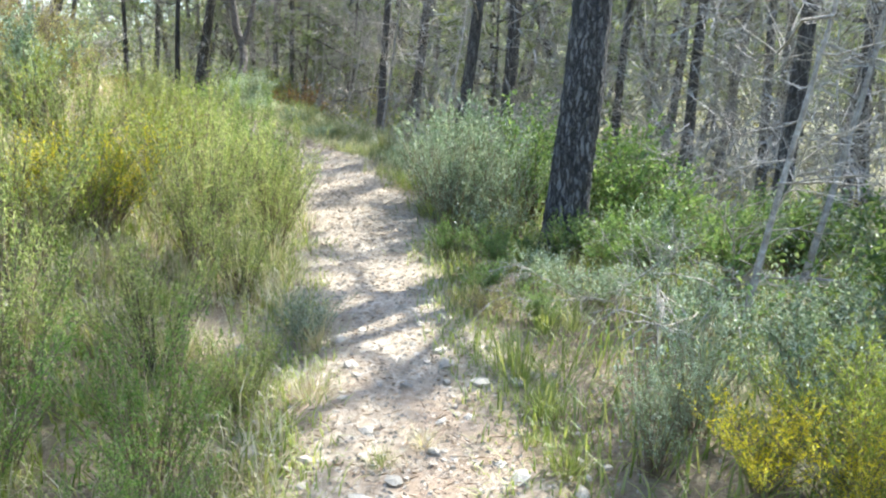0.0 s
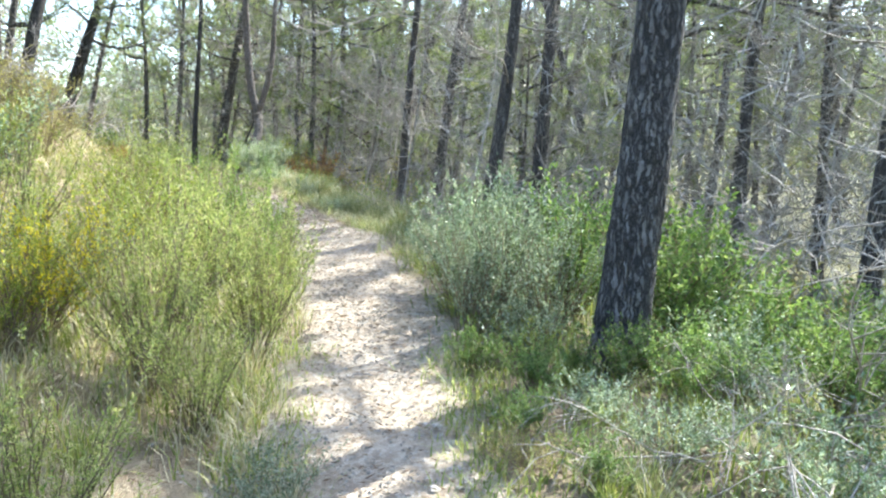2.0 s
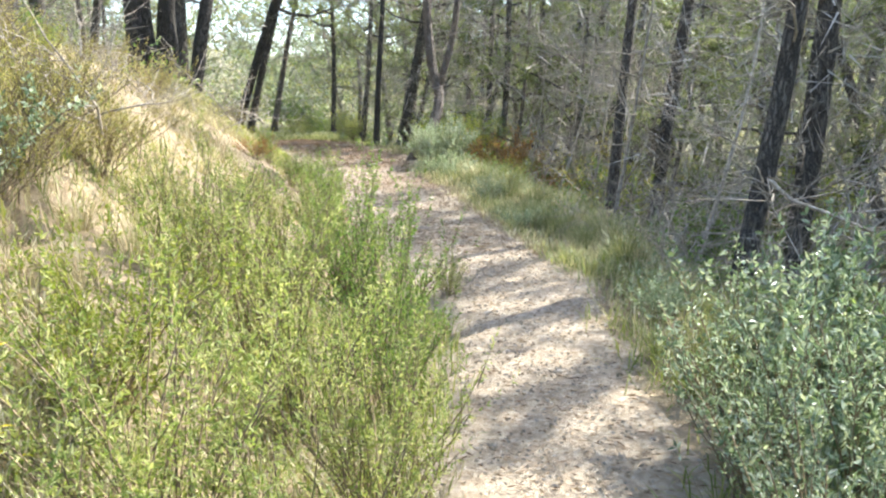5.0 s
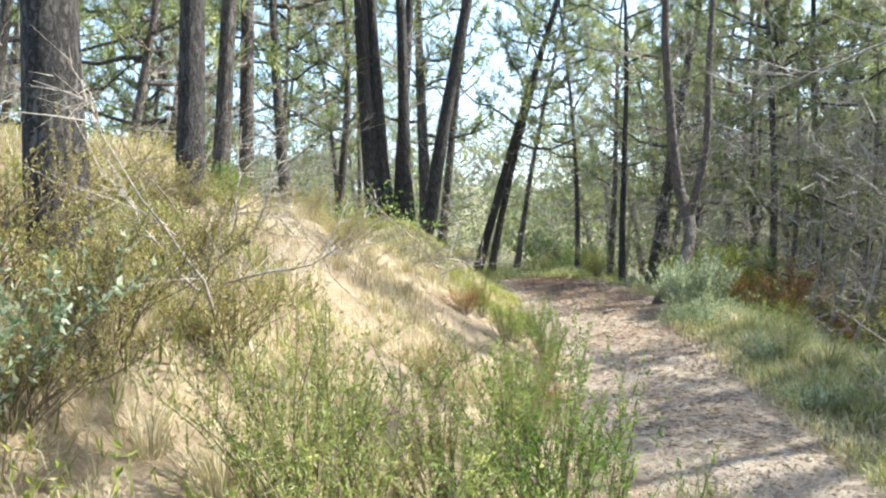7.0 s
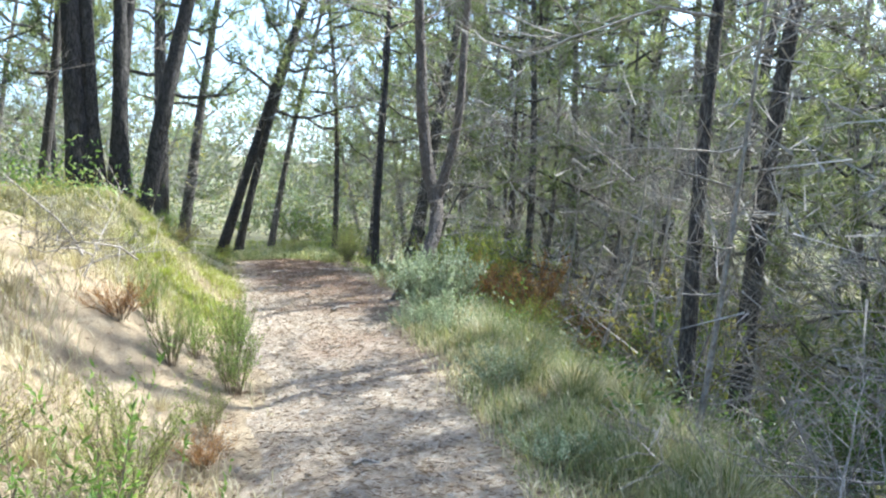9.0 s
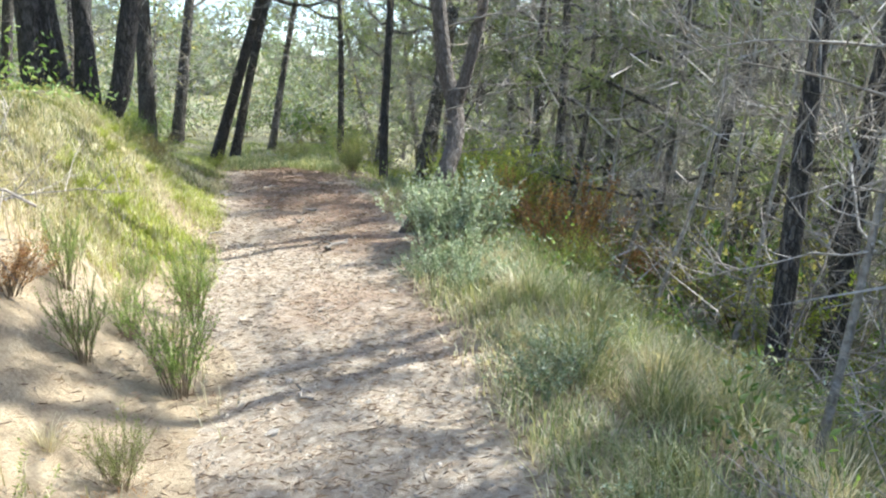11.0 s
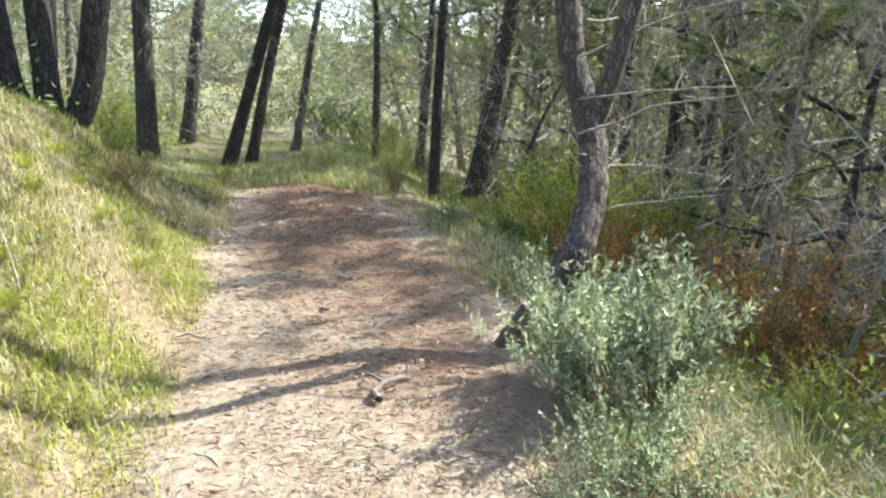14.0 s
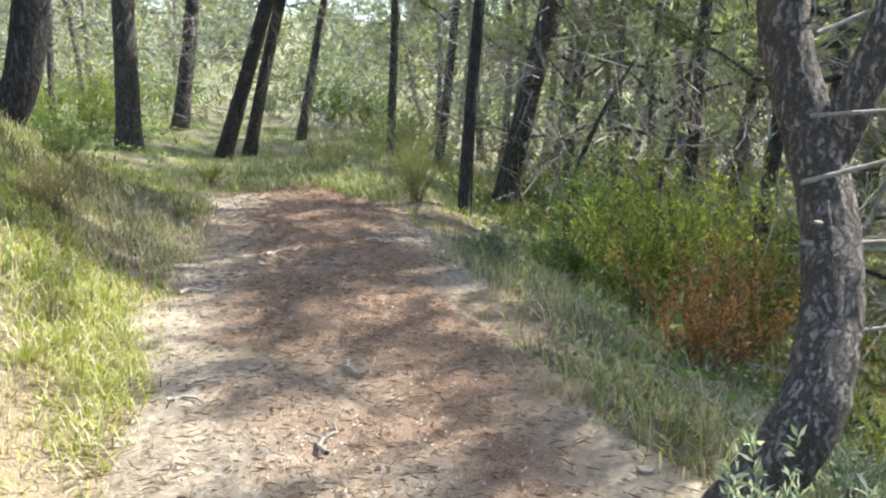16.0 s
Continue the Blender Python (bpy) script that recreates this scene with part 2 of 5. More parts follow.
FINE_X = np.convolve(np.interp(FINE_Y, LINE_Y, LINE_X), SOFT, "same")
FINE_Z = np.convolve(np.interp(FINE_Y, LINE_Y, LINE_Z), SOFT, "same")
FINE_X[:10], FINE_X[-10:], FINE_Z[:10], FINE_Z[-10:] = FINE_X[10], FINE_X[-11], FINE_Z[10], FINE_Z[-11]


def mid_x(y):
    return np.interp(y, FINE_Y, FINE_X)


def side(x, y):
    """Metres from the trail's middle line, to its right."""
    return (x - mid_x(y)) / np.sqrt(1 + ((mid_x(y + 0.4) - mid_x(y - 0.4)) / 0.8) ** 2)


def half_width(y):
    return 0.28 + 0.47 * step(7, 12, y) - 1.2 * step(17.4, 20.2, y)


WAVES = [(0.9, 0.4, 1.1, 0.05), (1.7, -1.1, 2.3, 0.035), (-2.6, 2.1, 0.7, 0.022), (4.1, 3.3, 4.0, 0.014), (-6.3, 5.2, 1.9, 0.010), (9.1, -7.7, 3.1, 0.006)]


def lumps(x, y):
    return sum(a * np.sin(kx * x + ky * y + p + 1.3 * np.sin(0.7 * ky * x - 0.6 * kx * y)) for kx, ky, p, a in WAVES)


LEDGES = [(-4.25, 8.45, 0.30, 0.20), (-3.85, 8.12, 0.16, -0.16), (-3.75, 7.72, 0.18, 0.12), (-3.45, 7.60, 0.13, -0.10), (-3.3, 8.0, 0.25, 0.10), (-4.7, 9.1, 0.4, 0.15), (-3.6, 8.9, 0.22, 0.12), (-3.35, 8.65, 0.15, -0.08)]   # x, y, radius, height of sandy lumps and hollows


def height(x, y):
    x, y = np.asarray(x, float), np.asarray(y, float)
    u = side(x, y)
    left, right = -u - 0.65 - 0.15 * step(10, 11.5, y), u - 0.75
    amp = 0.35 + 0.5 * step(2, 6, y) + 0.25 * step(8, 11, y) + 0.05 * step(11.3, 13.2, y) - 0.9 * step(14.2, 18.5, y)
    up = amp * step(0, 1, left / (2.0 - 0.35 * step(9.8, 11.5, y))) + ((0.58 - 0.53 * step(9, 12, y)) * np.clip(left - 1.5, 0, 2.2) + 0.08 * np.clip(left - 5.6, 0, 10)) * (1 - 0.75 * step(14, 19, y)) * (0.4 + 0.6 * step(3, 6, y))
    fall = 0.12 + 0.26 * step(5, 9, y) - 0.10 * step(14, 20, y)
    down = fall * np.clip(right, 0, 4.5) * step(0, 1.2, right)
    ledges = sum(h * np.exp(-((x - a) ** 2 + (y - b) ** 2) / (2 * r * r)) for a, b, r, h in LEDGES)
    rough = ledges + lumps(x, y) * (0.15 + 0.85 * step(0.5, 1.4, np.abs(u)))
    far = np.hypot(x + 4, y - 12)
    hills = 13 * step(38, 105, far) * (0.8 + 0.25 * np.sin(x * 0.045 + 1.0) + 0.2 * np.sin(y * 0.06 + x * 0.02))
    return np.interp(y, FINE_Y, FINE_Z) + up - down + rough + hills


# ---- mesh helpers ----
class Build:
    """Gathers points and faces of one mesh."""

    def __init__(self):
        self.v, self.f, self.n = [], [], 0

    def add(self, verts, faces):
        verts = np.asarray(verts, float).reshape(-1, 3)
        self.v.append(verts)
        for f in faces:
            self.f.append(np.asarray(f, int) + self.n)
        self.n += len(verts)

    def blocks(self, verts, pattern):
        """Many alike small pieces: verts (count, k, 3), one pattern of faces of equal size."""
        count, k, _ = verts.shape
        self.v.append(verts.reshape(-1, 3))
        offs = self.n + np.arange(count)[:, None] * k
        for f in pattern:
            self.f.append(offs + np.asarray(f)[None])
        self.n += count * k

    def mesh(self, name, smooth=True):
        me = bpy.data.meshes.new(name)
        faces = []
        for f in self.f:
            faces += [f.tolist()] if f.ndim == 1 else f.tolist()
        me.from_pydata(np.concatenate(self.v).tolist(), [], faces)
        if smooth:
            me.polygons.foreach_set("use_smooth", [True] * len(faces))
        me.update()
        return me


def tube(b, pts, radii, sides=6, warp=None):
    """A tapered limb along pts."""
    pts = np.asarray(pts, float)
    n = len(pts)
    tan = np.gradient(pts, axis=0)
    tan /= np.linalg.norm(tan, axis=1)[:, None] + 1e-9
    ref = np.array([1.0, 0.1, 0.0]) if abs(tan[0, 0]) < 0.8 else np.array([0.0, 1.0, 0.1])
    p = ref - tan * (tan @ ref)[:, None]
    p /= np.linalg.norm(p, axis=1)[:, None]
    q = np.cross(tan, p)
    a = np.linspace(0, 2 * np.pi, sides, endpoint=False)
    r = np.asarray(radii, float)[:, None] * np.ones((1, sides))
    if warp is not None:
        r = r * warp
    ring = pts[:, None] + r[:, :, None] * (np.cos(a)[None, :, None] * p[:, None] + np.sin(a)[None, :, None] * q[:, None])
    i, j = np.meshgrid(np.arange(n - 1), np.arange(sides), indexing="ij")
    i, j = i.ravel(), j.ravel()
    k = (j + 1) % sides
    faces = np.stack([i * sides + j, i * sides + k, (i + 1) * sides + k, (i + 1) * sides + j], 1)
    b.v.append(ring.reshape(-1, 3))
    b.f.append(faces + b.n)
    b.n += n * sides
    b.add([pts[-1] + tan[-1] * r[-1].mean()], [])
    top = b.n - 1
    b.f.append(np.stack([top - sides + np.arange(sides), top - sides + (np.arange(sides) + 1) % sides, np.full(sides, top)], 1))


def leaves(b, at, along, length, width, rng, fold=0.25):
    """Pointed, slightly folded leaves at the points `at`, growing along `along`."""
    n = len(at)
    along = along / (np.linalg.norm(along, axis=1)[:, None] + 1e-9)
    cross = np.cross(along, rng.normal(size=(n, 3)))
    cross /= np.linalg.norm(cross, axis=1)[:, None] + 1e-9
    nor = np.cross(along, cross)
    L, W = np.broadcast_to(length, n)[:, None], np.broadcast_to(width, n)[:, None]
    mid = at + along * L * 0.45
    v = np.stack([at, mid + cross * W * 0.5 + nor * W * fold, at + along * L - nor * L * 0.06, mid - cross * W * 0.5 + nor * W * fold], 1)
    b.blocks(v, [(0, 1, 2), (0, 2, 3)])


def needles(b, at, along, length, width, rng):
    """Thin single needles."""
    n = len(at)
    along = along / (np.linalg.norm(along, axis=1)[:, None] + 1e-9)
    cross = np.cross(along, rng.normal(size=(n, 3)))
    cross *= np.broadcast_to(width, n)[:, None] / (np.linalg.norm(cross, axis=1)[:, None] + 1e-9)
    v = np.stack([at - cross * 0.5, at + cross * 0.5, at + along * np.broadcast_to(length, n)[:, None]], 1)
    b.blocks(v, [(0, 1, 2)])


def blades(b, at, along, length, width, rng, droop=0.35):
    """Grass blades that bend over, three segments each."""
    n = len(at)
    along = along / (np.linalg.norm(along, axis=1)[:, None] + 1e-9)
    flat = along * np.array([1, 1, 0]) + rng.normal(size=(n, 3)) * np.array([0.15, 0.15, 0])
    flat /= np.linalg.norm(flat, axis=1)[:, None] + 1e-9
    cross = np.cross(flat, [0, 0, 1.0])
    L, W = np.broadcast_to(length, n)[:, None], np.broadcast_to(width, n)[:, None]
    d = np.broadcast_to(droop, n)[:, None]
    m1 = at + along * L * 0.45
    m2 = at + along * L * 0.8 + flat * L * 0.12 * d - np.array([0, 0, 1]) * L * 0.12 * d
    tip = at + along * L + flat * L * 0.35 * d - np.array([0, 0, 1]) * L * 0.5 * d
    v = np.stack([at - cross * W * 0.5, at + cross * W * 0.5, m1 + cross * W * 0.42, m1 - cross * W * 0.42, m2 + cross * W * 0.28, m2 - cross * W * 0.28, tip], 1)
    b.blocks(v, [(0, 1, 2), (0, 2, 3), (3, 2, 4), (3, 4, 5), (5, 4, 6)])


def part(name, me, material, parent, label=""):
    ob = new(name, me)
    if not me.materials:
        me.materials.append(material)
    ob.parent = parent
    return tagged(ob, label)


def root(name, m, label, category, group=""):
    ob = new(name)
    ob.empty_display_size = 0.1
    ob.matrix_basis = m
    return tagged(ob, label, category, group)


# ---- ground and trail ----
def spaced(lo, hi, a, b, d, grow):
    mid = list(np.arange(a, b + d / 2, d))
    low, high, s = [], [], d
    x = a
    while x > lo:
        s *= grow
        x -= s
        low.append(x)
    x, s = b, d
    while x < hi:
        s *= grow
        x += s
        high.append(x)
    return np.array(low[::-1] + mid + high)


def sheet(name, X, Y, Z, material, attribute=None, values=None):
    r, c = X.shape
    i, j = np.meshgrid(np.arange(r - 1), np.arange(c - 1), indexing="ij")
    i, j = i.ravel(), j.ravel()
    faces = np.stack([i * c + j, i * c + j + 1, (i + 1) * c + j + 1, (i + 1) * c + j], 1)
    me = bpy.data.meshes.new(name)
    me.from_pydata(np.stack([X, Y, Z], 2).reshape(-1, 3).tolist(), [], faces.tolist())
    me.polygons.foreach_set("use_smooth", [True] * len(faces))
    if attribute:
        me.attributes.new(attribute, "FLOAT", "POINT").data.foreach_set("value", values.ravel().astype(np.float32))
    me.materials.append(material)
    me.update()
    return new(name, me)


gx, gy = spaced(-600, 600, -8.5, 3, 0.09, 1.13), spaced(-500, 700, 0, 19, 0.09, 1.13)
GX, GY = np.meshgrid(gx, gy)
GU = side(GX, GY)
BARE = (1.0 * step(0.4, 1.0, -GU) * (1 - step(2.6, 4.2, -GU)) * step(4.5, 6.5, GY) * (1 - step(10.5, 13, GY)) * 0.5 + 0.30 * (1 - step(0.4, 1.6, np.abs(GU + 0.2))) - 0.15 * step(1.2, 3, GU) + 0.35 * np.exp(-((GU + 1.05) / 0.5) ** 2 - ((GY - 11.4) / 0.8) ** 2) + 0.5 * np.exp(-((GU + 1.35) / 0.6) ** 2 - ((GY - 10.2) / 1.0) ** 2))
ground = sheet("ground", GX, GY, height(GX, GY) - 0.02, SOIL, "bare", BARE)
FAR = np.hypot(GX + 4, GY - 12)
MOSS = -0.5 * np.exp(-((GU + 1.35) / 0.7) ** 2 - ((GY - 10.2) / 1.1) ** 2) + 0.45 * step(0.8, 1.6, np.abs(GU)) * (1 - step(4.6, 6.0, GY) * (1 - step(9.5, 11.5, GY)) * step(0, 1, -GU)) + 0.5 * step(9, 16, FAR)
ground.data.attributes.new("moss", "FLOAT", "POINT").data.foreach_set("value", MOSS.ravel().astype(np.float32))
tagged(ground, "forest floor of pale sandy soil and brown needle litter", "ground", kind="structure")

ty, tu = np.arange(-8, 20.4, 0.06), np.linspace(-1.25, 1.25, 43)
TY, TU = np.meshgrid(ty, tu, indexing="ij")
ragged = np.maximum(half_width(TY), -0.4) * (1 + 0.18 * np.sin(2.3 * TY + np.sign(TU)) + 0.12 * np.sin(5.9 * TY + 2 * np.sign(TU))) + 0.05
TX = mid_x(TY) + TU * 1.12
lip = np.clip((np.abs(TU) - ragged) / 0.25, 0, 2)
TZ = height(TX, TY) + 0.006 - 0.06 * lip + 0.012 * np.sin(7 * TX + 5 * TY) * np.sin(6 * TY - 3 * TX)
# litter amount; the browning before y 4 paints shade as well as litter
LITTER_SHADE = 0.35 * step(9.5, 12, TY) * (1 - step(0.3, 0.9, np.abs(TU - 0.1))) - 0.25 * (1 - step(6, 10, TY)) * step(3.6, 5, TY) + 0.3 * (1 - step(2.6, 4.0, TY)) - 0.1
# brown tone past y 13.6 stands in for the shade on the trail there
LITTER_SHADE = LITTER_SHADE + 0.25 * step(13.6, 14.6, TY)
trail = sheet("trail", TX, TY, TZ, TRAIL, "litter", LITTER_SHADE)
tagged(trail, "trodden pale earth footpath with grit and needles", "path", kind="structure")


# ---- plants: one builder for each kind, a few shapes of each ----
def stems_of(rng, count, tall, spread, base, curl=0.25, seg=6):
    """Curved stems that rise from a tuft: (count, seg, 3)."""
    a = rng.uniform(0, 2 * np.pi, count)
    out = np.stack([np.cos(a), np.sin(a), np.zeros(count)], 1)
    k = rng.uniform(0.05, 1, count) ** 0.7
    h = tall * rng.uniform(0.55, 1.0, count) * (1 - 0.25 * k)
    t = np.linspace(0, 1, seg)[None, :, None]
    start = out * (base * k * rng.uniform(0.3, 1, count))[:, None]
    p = start[:, None] + out[:, None] * (spread * k)[:, None, None] * (t ** 1.4) + np.array([0, 0, 1.0]) * h[:, None, None] * (t - 0.18 * curl * t * t)
    p = p + np.cumsum(rng.normal(size=(count, seg, 3)) * 0.012, axis=1) * tall * curl * 4 * np.array([1, 1, 0.3])
    return p


def along_stems(rng, p, per, lo=0.2):
    """Random points on stems, with the stem's direction there."""
    n, seg, _ = p.shape
    t = rng.uniform(lo, 0.999, (n, per)) * (seg - 1)
    i = t.astype(int)
    f = (t - i)[..., None]
    r = np.arange(n)[:, None]
    a, b = p[r, i], p[r, i + 1]
    d = b - a
    return (a + d * f).reshape(-1, 3), (d / (np.linalg.norm(d, axis=2, keepdims=True) + 1e-9)).reshape(-1, 3)


def shoots(rng, p, per, length, lift=0.6, lo=0.25, seg=3):
    at, d = along_stems(rng, p, per, lo)
    n = len(at)
    o = rng.normal(size=(n, 3))
    o[:, 2] = np.abs(o[:, 2]) * lift
    o = o / np.linalg.norm(o, axis=1)[:, None] + d * 0.9
    o /= np.linalg.norm(o, axis=1)[:, None]
    L = length * rng.uniform(0.4, 1, n)
    t = np.linspace(0, 1, seg)[None, :, None]
    q = at[:, None] + o[:, None] * L[:, None, None] * t + np.array([0, 0, 1.0]) * (L[:, None, None] * 0.25 * t * t)
    return q + np.cumsum(rng.normal(size=q.shape) * 0.03, axis=1) * length


def leaf_cloud(b, rng, p, per, length, width, outward=0.8, lo=0.1):
    at, d = along_stems(rng, p, per, lo)
    o = rng.normal(size=d.shape)
    o /= np.linalg.norm(o, axis=1)[:, None]
    leaves(b, at, d * (1 - outward * 0.5) + o * outward, length * rng.uniform(0.6, 1.15, len(at)), width * rng.uniform(0.7, 1.2, len(at)), rng)


def stem_mesh(name, groups):
    b = Build()
    for p, r, sides in groups:
        if sides == 1:
            needles(b, p[:, 0], p[:, -1] - p[:, 0], np.linalg.norm(p[:, -1] - p[:, 0], axis=1), r * 2, np.random.default_rng(3))
            continue
        for s in p:
            tube(b, s, np.linspace(r, r * 0.35, len(s)), sides)
    return b.mesh(name)


def light_shape(kind, seed):
    """The same plants where they stand far off: fewer, larger leaves."""
    rng = np.random.default_rng(seed + 500)
    b = Build()
    tall, wide, big, thin = {"rosemary": (0.95, 0.45, 0.06, 0.014), "broadleaf": (0.8, 0.55, 0.065, 0.032), "broom": (1.0, 0.6, 0.06, 0.017), "dry": (0.85, 0.65, 0.045, 0.02), "sage": (0.5, 0.45, 0.05, 0.016), "lance": (0.8, 0.55, 0.06, 0.02)}[kind]
    p = stems_of(rng, 16, tall, wide, 0.14, 0.5, 5)
    q = shoots(rng, p, 4, 0.3, 0.9, 0.25, 3)
    leaf_cloud(b, rng, p, 20, big, thin, 0.9, 0.25)
    leaf_cloud(b, rng, q, 6 if kind == "dry" else 14, big, thin, 0.9, 0.1)
    return stem_mesh("woody_frame", [(p, 0.006, 3), (q, 0.003, 1)]), b.mesh("foliage", False)


def shrub_shape(kind, seed):
    rng = np.random.default_rng(seed)
    b = Build()
    if kind == "rosemary":
        p = stems_of(rng, 34, 1.0, 0.38, 0.16, 0.3)
        q = shoots(rng, p, 5, 0.28, 1.6)
        leaf_cloud(b, rng, p, 44, 0.030, 0.0075, 0.75, 0.2)
        leaf_cloud(b, rng, q, 20, 0.028, 0.007, 0.75, 0.05)
        return stem_mesh("woody_frame", [(p, 0.005, 3), (q, 0.0022, 1)]), b.mesh("foliage", False)
    if kind == "broadleaf":
        p = stems_of(rng, 24, 0.8, 0.5, 0.12, 0.5)
        q = shoots(rng, p, 8, 0.26, 0.8)
        leaf_cloud(b, rng, p, 16, 0.042, 0.018, 1.0, 0.35)
        leaf_cloud(b, rng, q, 17, 0.038, 0.016, 1.0, 0.05)
        return stem_mesh("woody_frame", [(p, 0.006, 3), (q, 0.0025, 1)]), b.mesh("foliage", False)
    if kind == "broom":
        p = stems_of(rng, 30, 1.0, 0.55, 0.12, 0.4)
        q = shoots(rng, p, 9, 0.28, 1.2)
        leaf_cloud(b, rng, p, 26, 0.036, 0.011, 0.7, 0.2)
        leaf_cloud(b, rng, q, 14, 0.034, 0.010, 0.7, 0.05)
        return stem_mesh("woody_frame", [(p, 0.006, 3), (q, 0.0025, 1)]), b.mesh("foliage", False)
    if kind == "dry":
        p = stems_of(rng, 26, 0.85, 0.6, 0.16, 0.9)
        q = shoots(rng, p, 9, 0.34, 0.7)
        leaf_cloud(b, rng, q, 15, 0.026, 0.012, 1.0, 0.15)
        return stem_mesh("woody_frame", [(p, 0.006, 3), (q, 0.0028, 3)]), b.mesh("foliage", False)
    if kind == "lance":
        p = stems_of(rng, 30, 0.8, 0.46, 0.12, 0.45)
        q = shoots(rng, p, 7, 0.22, 1.1)
        leaf_cloud(b, rng, p, 14, 0.062, 0.017, 0.9, 0.35)
        leaf_cloud(b, rng, q, 15, 0.056, 0.015, 0.85, 0.15)
        return stem_mesh("woody_frame", [(p, 0.006, 3), (q, 0.0025, 1)]), b.mesh("foliage", False)
    # a silvery, low, dense sage-like bush
    p = stems_of(rng, 40, 0.5, 0.42, 0.2, 0.4)
    q = shoots(rng, p, 5, 0.16, 1.0)
    leaf_cloud(b, rng, p, 22, 0.036, 0.011, 0.9, 0.2)
    leaf_cloud(b, rng, q, 12, 0.034, 0.010, 0.9, 0.05)
    return stem_mesh("woody_frame", [(p, 0.004, 3), (q, 0.002, 1)]), b.mesh("foliage", False)


def tuft_shape(seed, count, tall, spread, width):
    rng = np.random.default_rng(seed)
    b = Build()
    a, k = rng.uniform(0, 2 * np.pi, count), rng.uniform(0, 1, count) ** 0.6
    out = np.stack([np.cos(a), np.sin(a), np.zeros(count)], 1)
    at = out * (0.10 * k)[:, None]
    d = out * (spread * k)[:, None] + np.array([0, 0, 1.0]) + rng.normal(size=(count, 3)) * 0.12
    blades(b, at, d, tall * rng.uniform(0.5, 1.0, count), width, rng, rng.uniform(0.2, 1.1, count))
    return b.mesh("blades", False)


SHRUBS = {k: [shrub_shape(k, 10 * i + s) for s in range(3)] + [light_shape(k, 10 * i + s) for s in range(3)] for i, k in enumerate(("rosemary", "broadleaf", "broom", "dry", "sage", "lance"))}
KINDS = {
    "rosemary": ("rosemary", ROSEMARY, "rosemary_shrub", "upright green rosemary shrub with thin needle leaves", "shrub"),
    "glossy": ("broadleaf", GLOSSY, "evergreen_shrub", "dense evergreen shrub with small glossy leaves", "shrub"),
    "silver": ("broadleaf", SILVER, "silver_shrub", "grey-green bush with small pale shining leaves", "shrub"),
    "broom": ("broom", BROOM, "broom_shrub", "loose yellow-green broom bush under the pines", "shrub"),
    "dry": ("dry", OLIVE, "dry_bush", "half-dry twiggy bush with sparse olive leaves", "bush"),
    "rust": ("broom", RUST, "rusty_bush", "dried rust-brown bush beside the path", "bush"),
    "gorse": ("broom", GORSE, "gorse_bush", "gorse bush covered in bright yellow blossom", "bush"),
    "fresh": ("rosemary", FRESH, "rosemary_shrub", "fresh green rosemary shrub with thin needle leaves", "shrub"),
    "grey": ("rosemary", SILVER, "rosemary_shrub", "upright grey-green rosemary shrub beside the trail", "shrub"),
    "lance": ("lance", GLINTING, "silver_shrub", "silvery bush with pointed leaves, paled for sun glints", "shrub"),
    "sage": ("sage", SILVER, "sage_bush", "low silvery sage bush on dry ground", "bush"),
}
MESHES = {}


def shrub(kind, x, y, size=1.0, tall=1.0, seed=0, group="", far=False):
    shape, leaf, name, label, category = KINDS[kind]
    which = seed % 3 + (3 if far else 0)
    stems, foliage = SHRUBS[shape][which]
    key = (kind, which)
    if key not in MESHES:
        f = foliage.copy()
        f.materials.append(leaf)
        s = stems
        if not s.materials:
            s.materials.append(STEM)
        MESHES[key] = (s, f)
    s, f = MESHES[key]
    ob = root(name, pose(x, y, float(height(x, y)) - 0.02, 0, 0, (seed * 77) % 360) @ Matrix.Diagonal((size, size, size * tall, 1)), label, category, group or "shrubs along the path")
    part("woody_frame", s, STEM, ob)
    part("foliage", f, leaf, ob)
    return ob


TUFTS = {
    "straw": [(tuft_shape(100 + s, 110, 0.42, 0.75, 0.005), STRAW) for s in range(3)],
    "green": [(tuft_shape(110 + s, 120, 0.36, 0.7, 0.005), GRASS) for s in range(3)],
    "lime": [(tuft_shape(120 + s, 160, 0.30, 0.9, 0.006), LIME) for s in range(3)],
    "grey": [(tuft_shape(130 + s, 150, 0.48, 0.9, 0.0045), GREYGRASS) for s in range(3)],
}
TUFT_LABEL = {"straw": "tuft of dry straw-coloured grass", "green": "tuft of green meadow grass", "lime": "sunlit clump of yellow-green mossy grass", "grey": "tuft of long grey-green grass beside the path"}


def tuft(kind, x, y, size=1.0, seed=0):
    me, leaf = TUFTS[kind][seed % 3]
    if not me.materials:
        me.materials.append(leaf)
    ob = new("grass_tuft", me)
    ob.matrix_basis = pose(x, y, float(height(x, y)) - 0.015, 0, 0, (seed * 53) % 360) @ Matrix.Diagonal((size, size, size, 1))
    return tagged(ob, TUFT_LABEL[kind], "grass", "grass tufts by the path")


